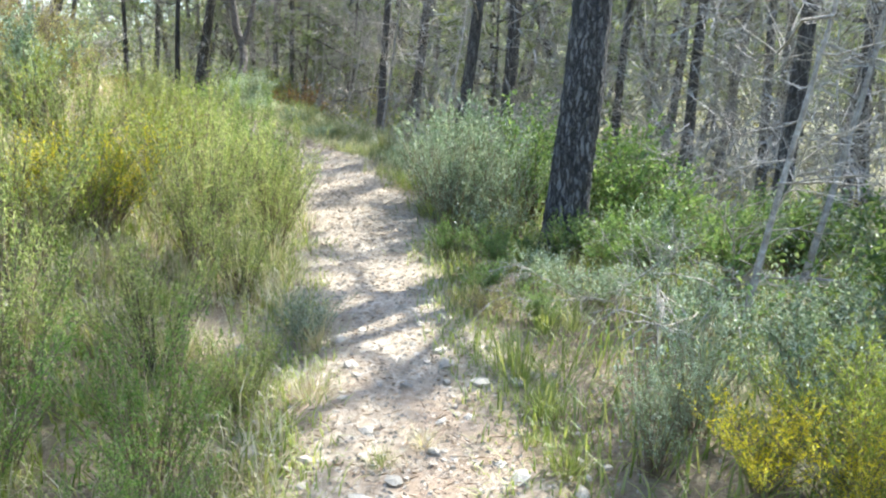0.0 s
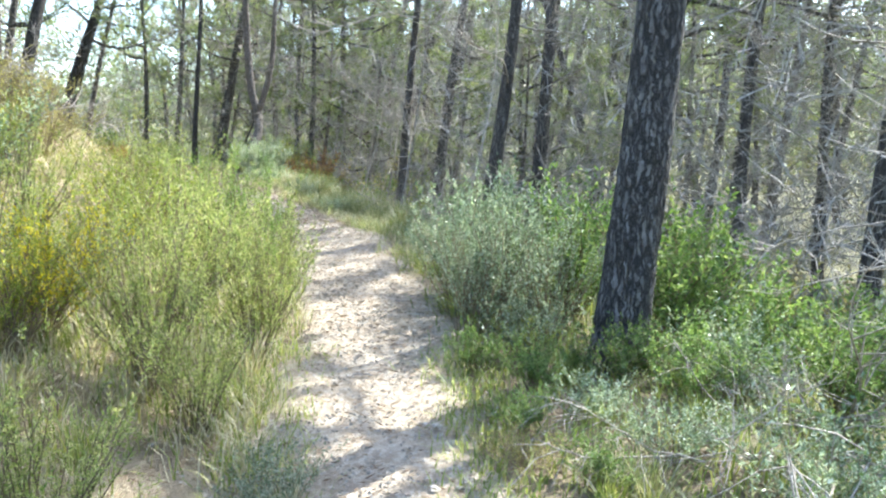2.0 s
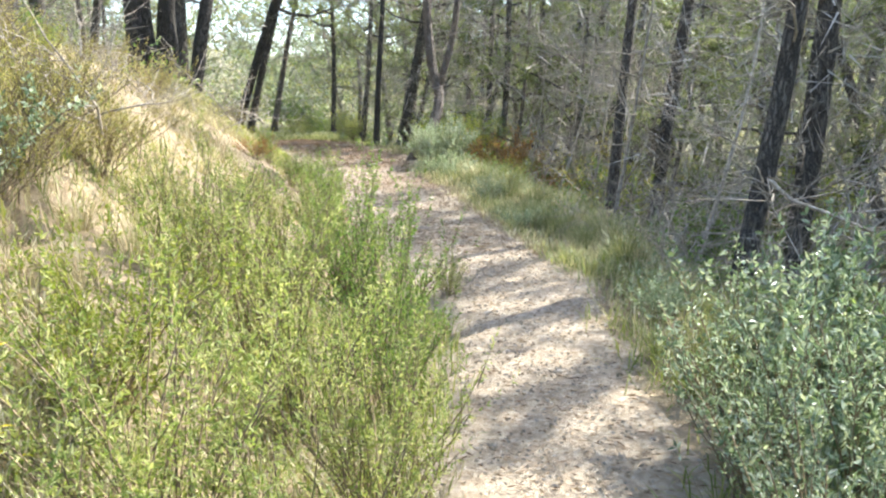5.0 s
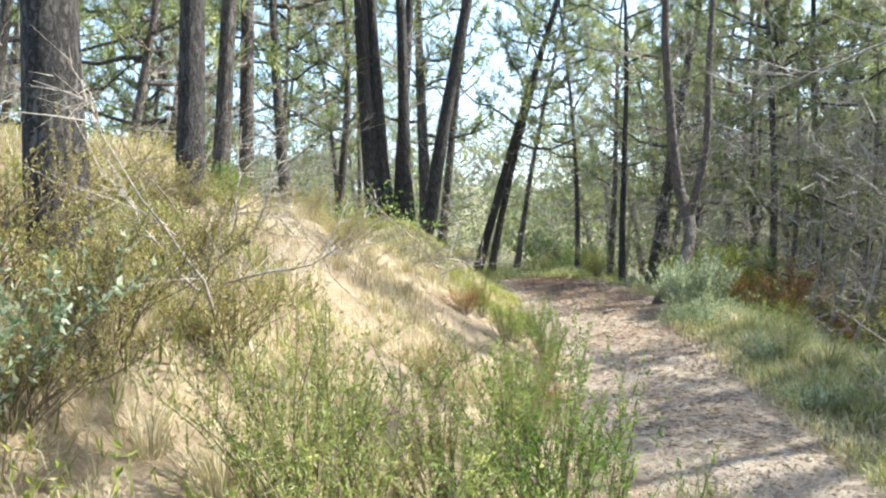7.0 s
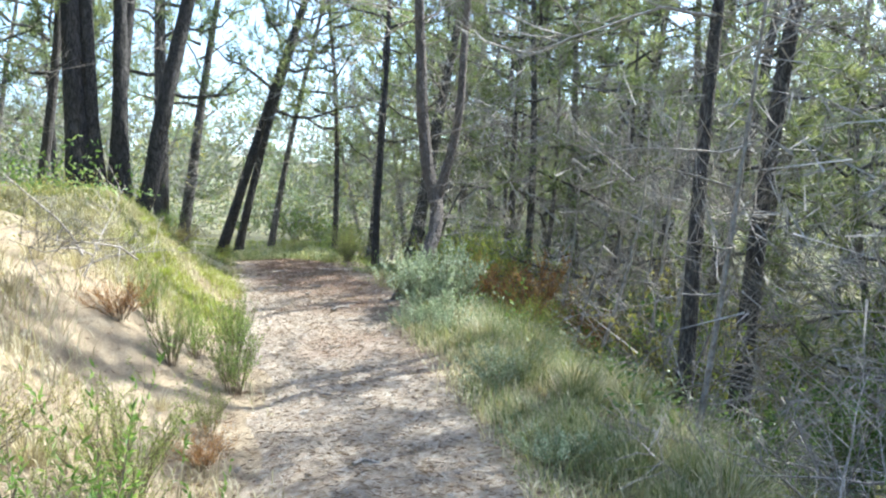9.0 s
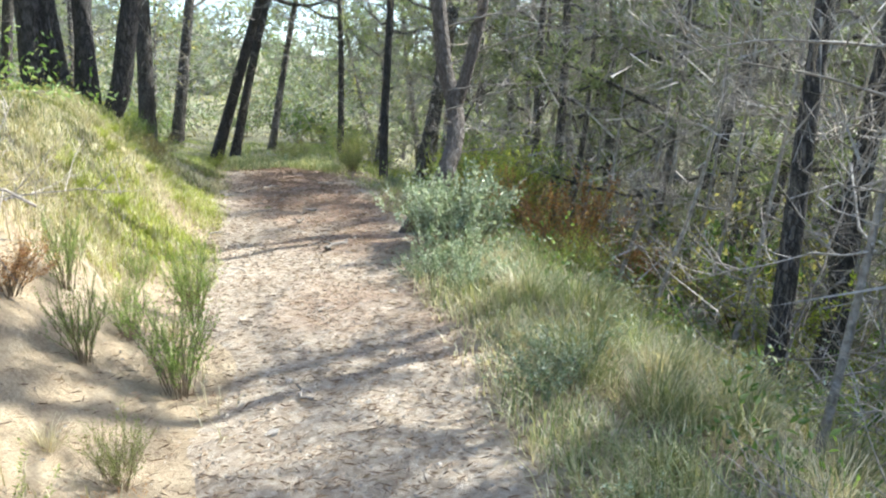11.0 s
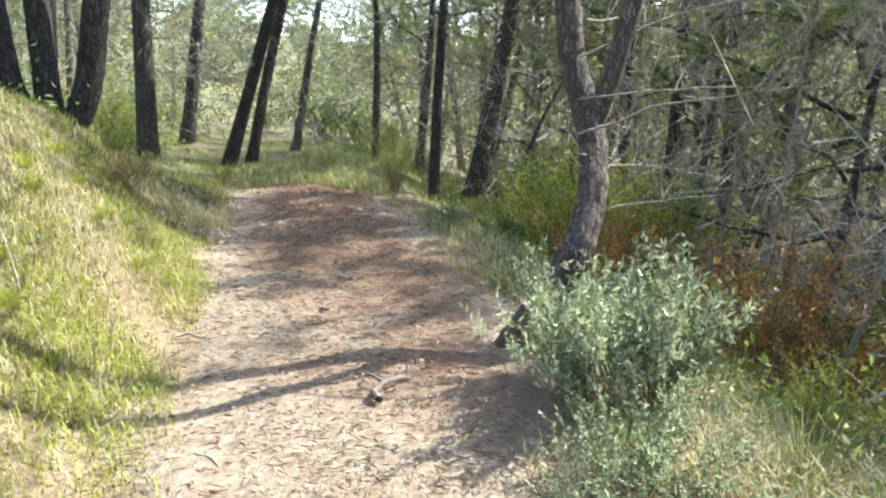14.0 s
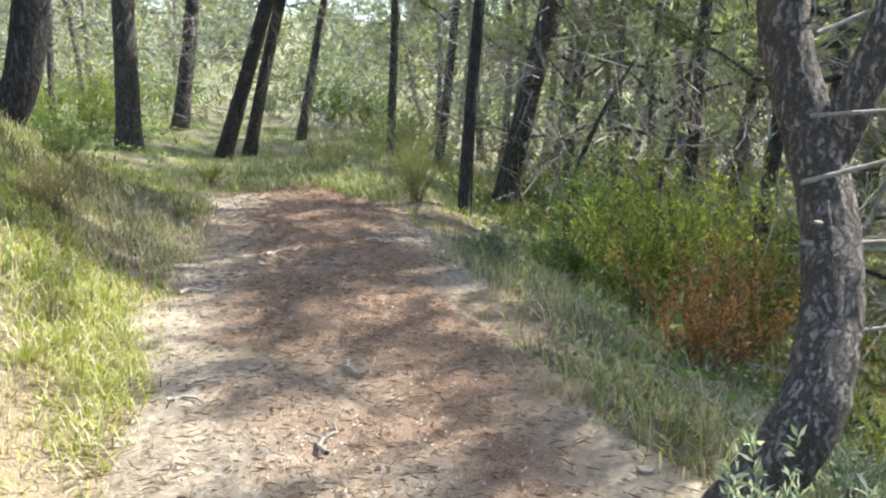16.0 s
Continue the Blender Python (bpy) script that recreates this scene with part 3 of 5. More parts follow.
# ---- trees ----
def bough_shape(seed, light=False):
    """A crown 4 m tall round its own stem: boughs, and needle sprays on their outer parts."""
    rng = np.random.default_rng(seed)
    wood, green = Build(), Build()
    for i in range(18):
        z, a = 0.1 + 3.5 * (i + rng.uniform(-0.3, 0.3)) / 18, i * 2.4 + rng.uniform(-0.5, 0.5)
        L = (1.9 - 0.30 * z) * rng.uniform(0.65, 1.15)
        t = np.linspace(0, 1, 6)
        out = np.array([math.cos(a), math.sin(a), 0])
        p = out[None] * (L * t)[:, None] + np.array([0, 0, 1])[None] * (z + 0.30 * L * t ** 1.6)[:, None] + np.cumsum(rng.normal(size=(6, 3)) * 0.06, axis=0)
        p[0] = (0, 0, z)
        tube(wood, p, np.linspace(0.026, 0.006, 6), 4)
        q = shoots(rng, p[None], 5 if light else 9, 0.6, 0.8, 0.3, 3 if light else 4)
        if not light:
            for s in q:
                tube(wood, s, np.linspace(0.007, 0.003, 4), 3)
        at, d = along_stems(rng, q, 4 if light else 6, 0.15)
        at2, d2 = along_stems(rng, p[None], 5 if light else 10, 0.5)
        at, d = np.concatenate([at, at2]), np.concatenate([d, d2])
        n = 7 if light else 10
        base = np.repeat(at, n, 0) + rng.normal(size=(len(at) * n, 3)) * 0.03
        o = rng.normal(size=base.shape)
        o = o / np.linalg.norm(o, axis=1)[:, None] + np.repeat(d, n, 0) * 0.7
        needles(green, base, o, (0.2 if light else 0.13) * rng.uniform(0.6, 1.2, len(base)), 0.022 if light else 0.011, rng)
    return wood.mesh("limb_frame"), green.mesh("crown", False)


def dead_branch_shape(seed):
    """A bare pine limb, 1.4 m long along +x, forked into fine grey twigs."""
    rng = np.random.default_rng(seed)
    b = Build()
    t = np.linspace(0, 1, 8)
    p = np.stack([1.4 * t, 0.12 * np.sin(3 * t + seed), 0.15 * t - 0.25 * t * t], 1) + np.cumsum(rng.normal(size=(8, 3)) * 0.018, axis=0)
    p[0] = (-0.05, 0, 0)
    tube(b, p, np.linspace(0.012, 0.003, 8), 5)
    q = shoots(rng, p[None], 12, 0.65, 0.9, 0.15, 4)
    for s in q:
        tube(b, s, np.linspace(0.006, 0.002, 4), 3)
    w = shoots(rng, q, 4, 0.3, 0.9, 0.2, 3)
    needles(b, w[:, 0], w[:, -1] - w[:, 0], np.linalg.norm(w[:, -1] - w[:, 0], axis=1), 0.006, rng)
    return b.mesh("dead_branch")


CROWNS = [bough_shape(200 + s) for s in range(4)] + [bough_shape(210 + s, True) for s in range(4)]
for wood_me, green_me in CROWNS:
    wood_me.materials.append(BARK)
    green_me.materials.append(NEEDLES)
DEAD = [dead_branch_shape(300 + s) for s in range(5)]
for me in DEAD:
    me.materials.append(TWIG)


def needle_bough(seed, long):
    """One long living bough along +x with sprays of needles."""
    rng = np.random.default_rng(seed)
    wood, green = Build(), Build()
    t = np.linspace(0, 1, 10)
    p = np.stack([long * t, 0.25 * np.sin(2.5 * t), 0.1 * t - 0.35 * t * t], 1) + np.cumsum(rng.normal(size=(10, 3)) * 0.02, axis=0)
    tube(wood, p, np.linspace(0.022, 0.005, 10), 6)
    q = shoots(rng, p[None], 22, 0.7, 0.4, 0.25, 4)
    for s in q:
        tube(wood, s, np.linspace(0.007, 0.003, 4), 4)
    at, d = along_stems(rng, q, 9, 0.3)
    base = np.repeat(at, 14, 0) + rng.normal(size=(len(at) * 14, 3)) * 0.012
    o = rng.normal(size=base.shape)
    o = o / np.linalg.norm(o, axis=1)[:, None] + np.repeat(d, 14, 0) * 0.9
    needles(green, base, o, 0.09 * rng.uniform(0.6, 1.2, len(base)), 0.004, rng)
    return wood.mesh("bough"), green.mesh("needle_sprays", False)


def bark_warp(pts, radii, sides, depth, seed):
    """Plates of bark parted by deep upright furrows."""
    a = np.linspace(0, 2 * np.pi, sides, endpoint=False)
    fine_scale = float(radii[len(radii) // 4])
    w = np.ones((len(pts), sides))
    run = np.concatenate([[0], np.cumsum(np.linalg.norm(np.diff(pts, axis=0), axis=1))])
    for i, r in enumerate(radii):
        for j, t in enumerate(a):
            wob = 1.1 * noise.noise(Vector((math.cos(t) * 3, math.sin(t) * 3 + seed, run[i] * 11)))
            k = fine_scale * 42
            d = noise.voronoi(Vector((math.cos(t) * k + seed + wob, math.sin(t) * k + wob, run[i] * 13 + 0.8 * wob)), distance_metric="DISTANCE")[0]
            crack = min(1.0, (d[1] - d[0]) * 4.0) * (0.75 + 0.5 * noise.noise(Vector((math.cos(t) * 5, math.sin(t) * 5, run[i] * 9 + seed))))
            w[i, j] = 1 + depth * (crack - 0.6) + 0.05 * noise.noise(Vector((math.cos(t) * 2, math.sin(t) * 2 + seed, run[i] * 2)))
    return w


def trunk_part(ob, pts, radii, sides, fine, material, seed, name="trunk"):
    b = Build()
    if not fine:
        tube(b, pts, radii, sides)
        return part(name, b.mesh(name), material, ob)
    w = bark_warp(pts, radii, sides, 0.075, seed)
    tube(b, pts, radii, sides, w)
    return part(name, b.mesh(name), material, ob)


def pine(x, y, tall, r, lean=(0, 0), bow=(0, 0), seed=0, crown=1.0, dead=5, fine=0, bark=None, label="", low=0.3, crown_at=0.55, far=False, spine=None, name="pine_tree", category="tree", group="pines of the wood"):
    """A pine: a tapered, bowed trunk, dead limbs below, a crown above. spine: (x, up, y) steps of a crooked trunk."""
    rng = np.random.default_rng(1000 + seed)
    ring = np.linspace(0, 2 * np.pi, 9)
    zb = float(np.min(height(x + 1.8 * r * np.cos(ring), y + 1.8 * r * np.sin(ring)))) - 0.15
    ob = root(name, pose(x, y, zb), label or "slender pine with furrowed dark bark and thin crown", category, group)
    n, sides = ((60, 20), (110, 40), (220, 84))[fine] if fine else (22, 10)
    t = np.linspace(0, 1, n) ** (1.7 if fine else 1.0)
    bend = np.sin(np.pi * t)
    pts = np.stack([lean[0] * t + bow[0] * bend, lean[1] * t + bow[1] * bend, tall * t], 1)
    pts[:, :2] += np.stack([np.sin(5 * t + seed) - math.sin(seed), np.cos(4 * t + 2 * seed) - math.cos(2 * seed)], 1) * 0.08 * (tall / 8)
    if spine:
        for c in (0, 1):
            k = np.interp(pts[:, 2], [s[1] for s in spine], [s[2 * c] for s in spine])
            pts[:, c] = np.convolve(np.pad(k, 6, "edge"), np.hanning(13) / np.hanning(13).sum(), "valid")
    radii = r * (1 - 0.75 * t) * (1 + 0.35 * np.exp(-t * tall / 0.25))
    trunk_part(ob, pts, radii, sides, fine, bark or (PLATES if fine == 2 else SHADE_BARK if fine else BARK), seed)
    at = lambda k: Vector([float(np.interp(k, t, pts[:, c])) for c in range(3)])
    for i in range(dead):
        k = rng.uniform(low, crown_at + 0.1)
        s = rng.uniform(0.6, 1.3) * min(1.0, tall / 6)
        d = part("dead_branch", DEAD[int(rng.integers(5))], TWIG, ob)
        d.matrix_basis = Matrix.Translation(at(k)) @ pose(0, 0, 0, rng.uniform(-40, 40), rng.uniform(-25, 25), rng.uniform(0, 360)) @ Matrix.Diagonal((s, s, s, 1))
    if crown > 0:
        w, g = CROWNS[seed % 4 + (4 if far else 0)]
        c0, top = at(crown_at), at(1.0)
        s = (top.z - c0.z) / 3.7
        m = Matrix.Translation(c0) @ pose(0, 0, 0, 0, 0, rng.uniform(0, 360)) @ Matrix.Diagonal((crown, crown, s, 1))
        sh = Matrix.Identity(4)
        sh[0][2], sh[1][2] = (top.x - c0.x) / max(0.1, top.z - c0.z), (top.y - c0.y) / max(0.1, top.z - c0.z)
        for nm, me, mt in (("limb_frame", w, BARK), ("crown", g, NEEDLES)):
            o = part(nm, me, mt, ob)
            o.matrix_basis = Matrix.Translation(c0) @ sh @ Matrix.Translation(-c0) @ m
    return ob


def brushwood(x, y, many, size, seed, up=0.15, label="tangle of bare grey dead branches beside the path"):
    """Fallen and half-standing dead limbs that lie against one another."""
    rng = np.random.default_rng(4000 + seed)
    ob = root("dead_brushwood", pose(x, y, float(height(x, y))), label, "brushwood", "dead brushwood in the wood")
    for i in range(many):
        s = size * rng.uniform(0.6, 1.2)
        d = part("dead_branch", DEAD[int(rng.integers(5))], TWIG, ob)
        d.matrix_basis = pose(rng.normal() * 0.25 * size, rng.normal() * 0.25 * size, rng.uniform(0, up), rng.uniform(-180, 180), -rng.uniform(5, 60), rng.uniform(0, 360)) @ Matrix.Diagonal((s, s, s, 1))
    return ob


def cover(name, label, material, many, y0, y1, u0, u1, tall, wide, seed, clump=0.35, keep=0.12, category="grass"):
    """Grass that nobody could count, in drifts, off the trodden line."""
    rng = np.random.default_rng(6000 + seed)
    y, u = rng.uniform(y0, y1, many * 3), rng.uniform(u0, u1, many * 3)
    drift = np.sin(2.1 * u + 1.3 * y + seed) * np.sin(1.7 * y - 0.9 * u + 2 * seed) + 0.5 * np.sin(5.3 * u + 4.1 * y) + rng.normal(size=len(y)) * 0.35
    ok = (np.abs(u) > half_width(y) + keep * rng.uniform(0.2, 2, len(y))) & (drift > -clump) & (((u + 1.35) / 0.6) ** 2 + ((y - 10.2) / 0.95) ** 2 > rng.uniform(0.35, 1.2, len(y))) & (((u + 1.05) / 0.45) ** 2 + ((y - 11.4) / 0.8) ** 2 > rng.uniform(0.2, 1.1, len(y)))
    y, u = y[ok][:many], u[ok][:many]
    n = len(y)
    x = mid_x(y) + u * 1.1 + rng.normal(size=n) * 0.03
    at = np.stack([x, y, height(x, y) - 0.02], 1)
    d = rng.normal(size=(n, 3)) * 0.45 + np.array([0.0, 0.0, 1.0])
    d /= np.linalg.norm(d, axis=1)[:, None]
    L, W = tall * rng.uniform(0.35, 1.0, n) * (0.7 + 0.3 * np.clip(drift[ok][:n], 0, 1)), wide * rng.uniform(0.7, 1.3, n)
    flat = d * np.array([1, 1, 0])
    flat /= np.linalg.norm(flat, axis=1)[:, None]
    cross = np.cross(flat, [0, 0, 1.0]) * W[:, None] * 0.5
    m, tip = at + d * (L * 0.55)[:, None], at + d * L[:, None] + flat * (L * 0.25)[:, None] - np.array([0, 0, 1]) * (L * 0.18)[:, None]
    b = Build()
    b.blocks(np.stack([at - cross, at + cross, m + cross * 0.75, m - cross * 0.75, tip], 1), [(0, 1, 2), (0, 2, 3), (3, 2, 4)])
    ob = new(name, b.mesh(name, False))
    ob.data.materials.append(material)
    return tagged(ob, label, category, kind="stuff")


def herbs(name, label, material, clumps, per, y0, y1, u0, u1, tall, leaf, seed, thick=0.22, category="undergrowth"):
    """Low leafy undergrowth in many small clumps."""
    rng = np.random.default_rng(7000 + seed)
    y, u = rng.uniform(y0, y1, clumps), rng.uniform(u0, u1, clumps)
    x = mid_x(y) + u * 1.1
    ok = np.abs(u) > half_width(y) + 0.25
    x, y = x[ok], y[ok]
    n = len(x)
    size = rng.uniform(0.5, 1.2, n)
    c = np.stack([x, y, height(x, y)], 1)
    o = rng.normal(size=(n, per, 3)) * np.array([thick, thick, 0.0]) * size[:, None, None]
    o[:, :, 2] = np.abs(rng.uniform(0, 1, (n, per))) * tall * size[:, None] * np.exp(-(o[:, :, 0] ** 2 + o[:, :, 1] ** 2) / (2 * (thick * size[:, None]) ** 2))
    at = (c[:, None] + o).reshape(-1, 3)
    b = Build()
    leaves(b, at, rng.normal(size=at.shape) + np.array([0, 0, 0.6]), leaf * rng.uniform(0.6, 1.3, len(at)), leaf * 0.42, rng)
    ob = new(name, b.mesh(name, False))
    ob.data.materials.append(material)
    return tagged(ob, label, category, kind="stuff")


# ---- the pines beside the path ----
pine(0.74, 5.0, 9.5, 0.135, (0.85, 0.2), (0, 0), 1, 0.7, 4, 2, None, "tall pine with deeply furrowed grey-brown bark beside the path", 0.4, 0.7)
CROOKED = [(0, 0, 0), (0.06, 0.16, 0.02), (0.22, 0.40, 0.05), (0.33, 0.60, 0.10), (0.36, 0.82, 0.25), (0.33, 1.04, 0.40), (0.26, 1.25, 0.47), (0.20, 1.42, 0.50), (0.14, 2.0, 0.54), (0.1, 3.2, 0.6), (0.3, 7.0, 0.8)]
fork = pine(-3.72, 13.48, 6.5, 0.075, (0, 0), (0, 0), 2, 0.9, 7, 2, PLATES_GREY, "crooked forked pine with peeling grey bark beside the path", 0.35, spine=CROOKED)
ft = np.linspace(0, 1, 60)
fpts = np.stack([0.30 + 0.24 * np.sin(np.minimum(ft * 6, 1.57)) + 0.4 * ft ** 2, 0.42 + 0.3 * ft, 1.06 + 4.4 * ft], 1)
trunk_part(fork, fpts, 0.05 * (1 - 0.7 * ft), 24, 1, PLATES_GREY, 9, "fork_limb")
clump = pine(-8.71, 15.75, 9.5, 0.12, (0, 0), (0, 0), 6, 1.0, 4, 1, None, "pine of several shade-darkened stems that sweep up from one foot", spine=[(0, 0, 0), (-0.02, 0.4, 0), (-0.05, 1.4, 0), (0.05, 4.0, 0), (0.1, 9.5, 0)])
for up, turn, tilt, s in [(0.75, 15, -8, 0.8), (0.95, 40, 5, 0.9), (1.1, 5, -15, 1.0), (1.25, 25, -5, 0.9), (1.45, 30, -20, 1.0), (1.6, 60, 0, 0.8), (1.0, 75, 10, 0.7), (1.75, 10, -10, 1.1)]:
    d = part("dead_branch", DEAD[int(up * 20) % 5], TWIG, fork)
    d.matrix_basis = pose(0.30, 0.25 + 0.2 * min(1.0, max(0.0, up - 0.8)), up, 0, tilt, turn) @ Matrix.Diagonal((0.75 * s, 0.6 * s, 0.6 * s, 1))
for sd, girth, spine in [(61, 0.12, [(0, 0.0), (-0.16, 0.12), (-0.33, 0.5), (-0.42, 1.4), (-0.46, 4.0), (-0.5, 8.5)]), (62, 0.13, [(0, 0.0), (0.16, 0.1), (0.34, 0.5), (0.46, 1.2), (0.68, 2.2), (1.25, 4.5), (2.0, 8.5)])]:
    sz = np.linspace(0.05, 8.3, 90)
    sk = np.interp(sz, [p[1] for p in spine], [p[0] for p in spine])
    sk = np.convolve(np.pad(sk, 4, "edge"), np.hanning(9) / np.hanning(9).sum(), "valid")
    trunk_part(clump, np.stack([sk * 0.87, sk * 0.5, sz], 1), girth * (1 - 0.08 * sz), 24, 1, SHADE_BARK, sd, "stem")
pine(-9.15, 15.35, 10, 0.16, (0.1, 0.2), (0, 0), 3, 1.1, 5, 1, None, "thick pine with shade-darkened bark on top of the bank", 0.3, 0.38)
pine(-9.5, 16.4, 9, 0.12, (0.4, 0.3), (0, 0), 36, 1.0, 4, 1)
pine(-11.7, 20.3, 10, 0.17, (0.4, 0.3), (0, 0), 7, 1.2, 5, low=0.2, crown_at=0.33, far=True)
pine(-13.6, 23.6, 9, 0.15, (1.6, 0.4), (0, 0), 8, 1.1, 4, low=0.2, crown_at=0.33, far=True)
pine(-11.1, 21.5, 9, 0.12, (3.6, 0.5), (0, 0), 9, 1.1, 4, 1, None, "pine with shade-darkened bark leaning well over beside its twin")
pine(-10.9, 21.9, 9, 0.10, (2.7, 0.5), (0, 0), 10, 1.0, 4, low=0.2, crown_at=0.35, far=True)
pine(-11.4, 24.2, 8, 0.09, (2.0, 0.4), (0, 0), 22, 0.9, 5, 0, BARK_GREY)
pine(-6.15, 18.7, 7.5, 0.065, (0.1, 0.3), (0, 0), 11, 0.8, 6, 1)
pine(-9.0, 23.0, 8, 0.075, (-0.2, 0.3), (0, 0), 12, 1.1, 8, low=0.2, crown_at=0.35, far=True)
pine(-8.8, 24.4, 8, 0.09, (0.9, 0.3), (0, 0), 13, 1.1, 8, low=0.2, crown_at=0.35, far=True)
pine(-6.8, 21.8, 8, 0.16, (1.9, 0.3), (0, 0), 14, 1.1, 8, low=0.2, crown_at=0.4, far=True)
pine(-1.06, 12.8, 7.5, 0.07, (0.9, 0.3), (0, 0), 15, 0.5, 9, low=0.38, crown_at=0.75)
pine(-0.6, 14.2, 8, 0.10, (1.0, 0.3), (0, 0), 16, 0.5, 12, low=0.1, crown_at=0.75)
pine(-1.85, 17.6, 8, 0.09, (1.9, 1.0), (0, 0), 17, 0.85, 10, low=0.1, crown_at=0.6)
# four added pines, placed for the shade their crowns cast on trail and bank
pine(-1.2, 19.9, 8.5, 0.09, (0.5, 0.2), (0, 0), 76, 1.2, 8, low=0.1, crown_at=0.45)
pine(-3.6, 18.6, 8.0, 0.07, (0.4, 0.2), (0, 0), 63, 1.0, 8, low=0.15, crown_at=0.5)
pine(-3.0, 19.7, 8.5, 0.08, (0.4, 0.2), (0, 0), 77, 1.1, 8, low=0.15, crown_at=0.5)
pine(-4.3, 20.6, 8.5, 0.08, (0.6, 0.2), (0, 0), 78, 1.1, 8, low=0.15, crown_at=0.5)
pine(-1.05, 18.4, 8, 0.10, (1.6, 0.3), (0, 0), 18, 0.5, 10, low=0.1, crown_at=0.75)
pine(-2.9, 21.4, 8, 0.11, (1.9, 0.3), (0, 0), 25, 1.0, 8, low=0.1, crown_at=0.55)
pine(0.75, 11.6, 8, 0.09, (0.8, 0.3), (0, 0), 26, 0.5, 14, low=0.08, crown_at=0.75)
pine(1.0, 13.4, 8, 0.11, (0.9, 0.3), (0, 0), 27, 0.5, 14, low=0.08, crown_at=0.75)
pine(0.08, 9.3, 7.5, 0.08, (0.9, 0.2), (0, 0), 19, 0.5, 12, low=0.1, crown_at=0.75)
# added shade casters: pines set sunward of the verge and the middle trail
for x, y, sd in [(4.9, 12.2, 71), (4.2, 14.2, 75), (5.6, 11.0, 73), (2.9, 13.7, 79), (3.5, 11.4, 72)]:
    pine(x, y, 8.5, 0.09, (0.5, 0.2), (0, 0), sd, 1.15, 9, low=0.1, crown_at=0.45)
pine(-3.95, 6.75, 9, 0.13, (0.2, 0.2), (0, 0), 20, 1.1, 4, 1, low=0.25, crown_at=0.33)
pine(-6.4, 9.7, 9, 0.08, (0.3, 0.3), (0, 0), 37, 1.0, 6, low=0.2, crown_at=0.35)
overhang = pine(-5.3, 8.5, 9, 0.10, (0.5, 0.3), (0, 0), 21, 1.1, 6, 1, low=0.2, crown_at=0.33)
bw, bg = needle_bough(77, 2.9)
limb = part("bough", bw, BARK, overhang)
limb.matrix_basis = pose(0.1, 0.05, 1.95, 0, -2, 5)
part("needle_sprays", bg, NEEDLES, limb)
for x, y, tall, sd in [(-3.4, 18.4, 4.6, 89), (-2.2, 16.9, 4.2, 90), (-0.5, 16.2, 4.6, 91), (-4.9, 21.8, 5.0, 92), (-1.0, 21.2, 5.2, 93), (-2.6, 22.6, 5.5, 94), (0.6, 14.8, 4.4, 95), (-6.4, 23.4, 5.4, 96), (-7.6, 9.6, 5.0, 80), (-9.0, 10.9, 5.5, 81), (-10.6, 12.4, 5.5, 82), (-8.6, 8.6, 5.0, 83), (-11.2, 10.4, 6.0, 84), (-10.8, 14.6, 5.5, 85), (-12.6, 13.2, 6.0, 86), (-9.8, 9.4, 6.0, 87), (-7.0, 7.9, 4.2, 88)]:
    pine(x, y, tall, 0.05, (0.5, 0.2), (0.15, 0.1), sd, 0.95, 6, 0, BARK_GREY, "young pine with airy needles down to the ground", 0.1, 0.16, True)
pine(-8.2, 11.6, 9, 0.10, (0.9, 0.3), (0, 0), 28, 1.1, 6, low=0.2, crown_at=0.35, far=True)
pine(-9.4, 13.6, 9, 0.09, (-0.4, 0.3), (0, 0), 29, 1.1, 6, low=0.2, crown_at=0.35, far=True)
pine(1.5, 3.85, 3.6, 0.018, (0.75, 0.3), (0, 0), 23, 0, 7, 0, TWIG, "bare dead sapling with pale grey forked twigs", 0.2, 0.85, name="bare_sapling", category="sapling", group="bare saplings")
pine(2.1, 4.6, 3.8, 0.022, (0.6, 0.2), (0.1, 0), 24, 0, 7, 0, TWIG, "bare dead sapling with pale grey forked twigs", 0.15, 0.85, name="bare_sapling", category="sapling", group="bare saplings")
for x, y, tall, sd in [(-2.15, 15.9, 3.4, 38), (-1.55, 14.7, 3.2, 39), (-0.95, 11.5, 3.6, 40), (-2.6, 17.8, 3.8, 41), (-0.2, 10.3, 3.2, 42), (-2.3, 14.9, 2.8, 43), (-1.8, 15.6, 3.2, 44), (-2.75, 16.5, 3.4, 45), (-1.3, 13.7, 3.0, 46), (-3.1, 17.6, 3.0, 47), (-1.9, 13.9, 2.4, 48)]:
    pine(x, y, tall, 0.022, (0.5, 0.2), (0.1, 0), sd, 0, 13, 0, TWIG, "bare dead sapling with pale grey forked twigs", 0.15, 0.85, name="bare_sapling", category="sapling", group="bare saplings")
pine(-5.2, 19.0, 2.0, 0.045, (0.5, 0.2), (-0.25, 0), 49, 0, 8, 0, BARK, "dark crooked bare bush with arching branches", 0.3, 0.9, name="bare_sapling", category="sapling", group="bare saplings")
# extra pine with a wide crown, added to shade the start of the trail
pine(2.9, 6.9, 8.5, 0.085, (0.3, 0.1), (0, 0), 50, 1.45, 6, low=0.1, crown_at=0.5)
pine(-5.61, 12.63, 0.5, 0.007, (-0.12, 0.0), (0.02, 0), 52, 0, 0, 0, TWIG, "bare dead stick standing on the grassy bank", 0.2, 0.85, name="bare_stick", category="stick", group="bare saplings")

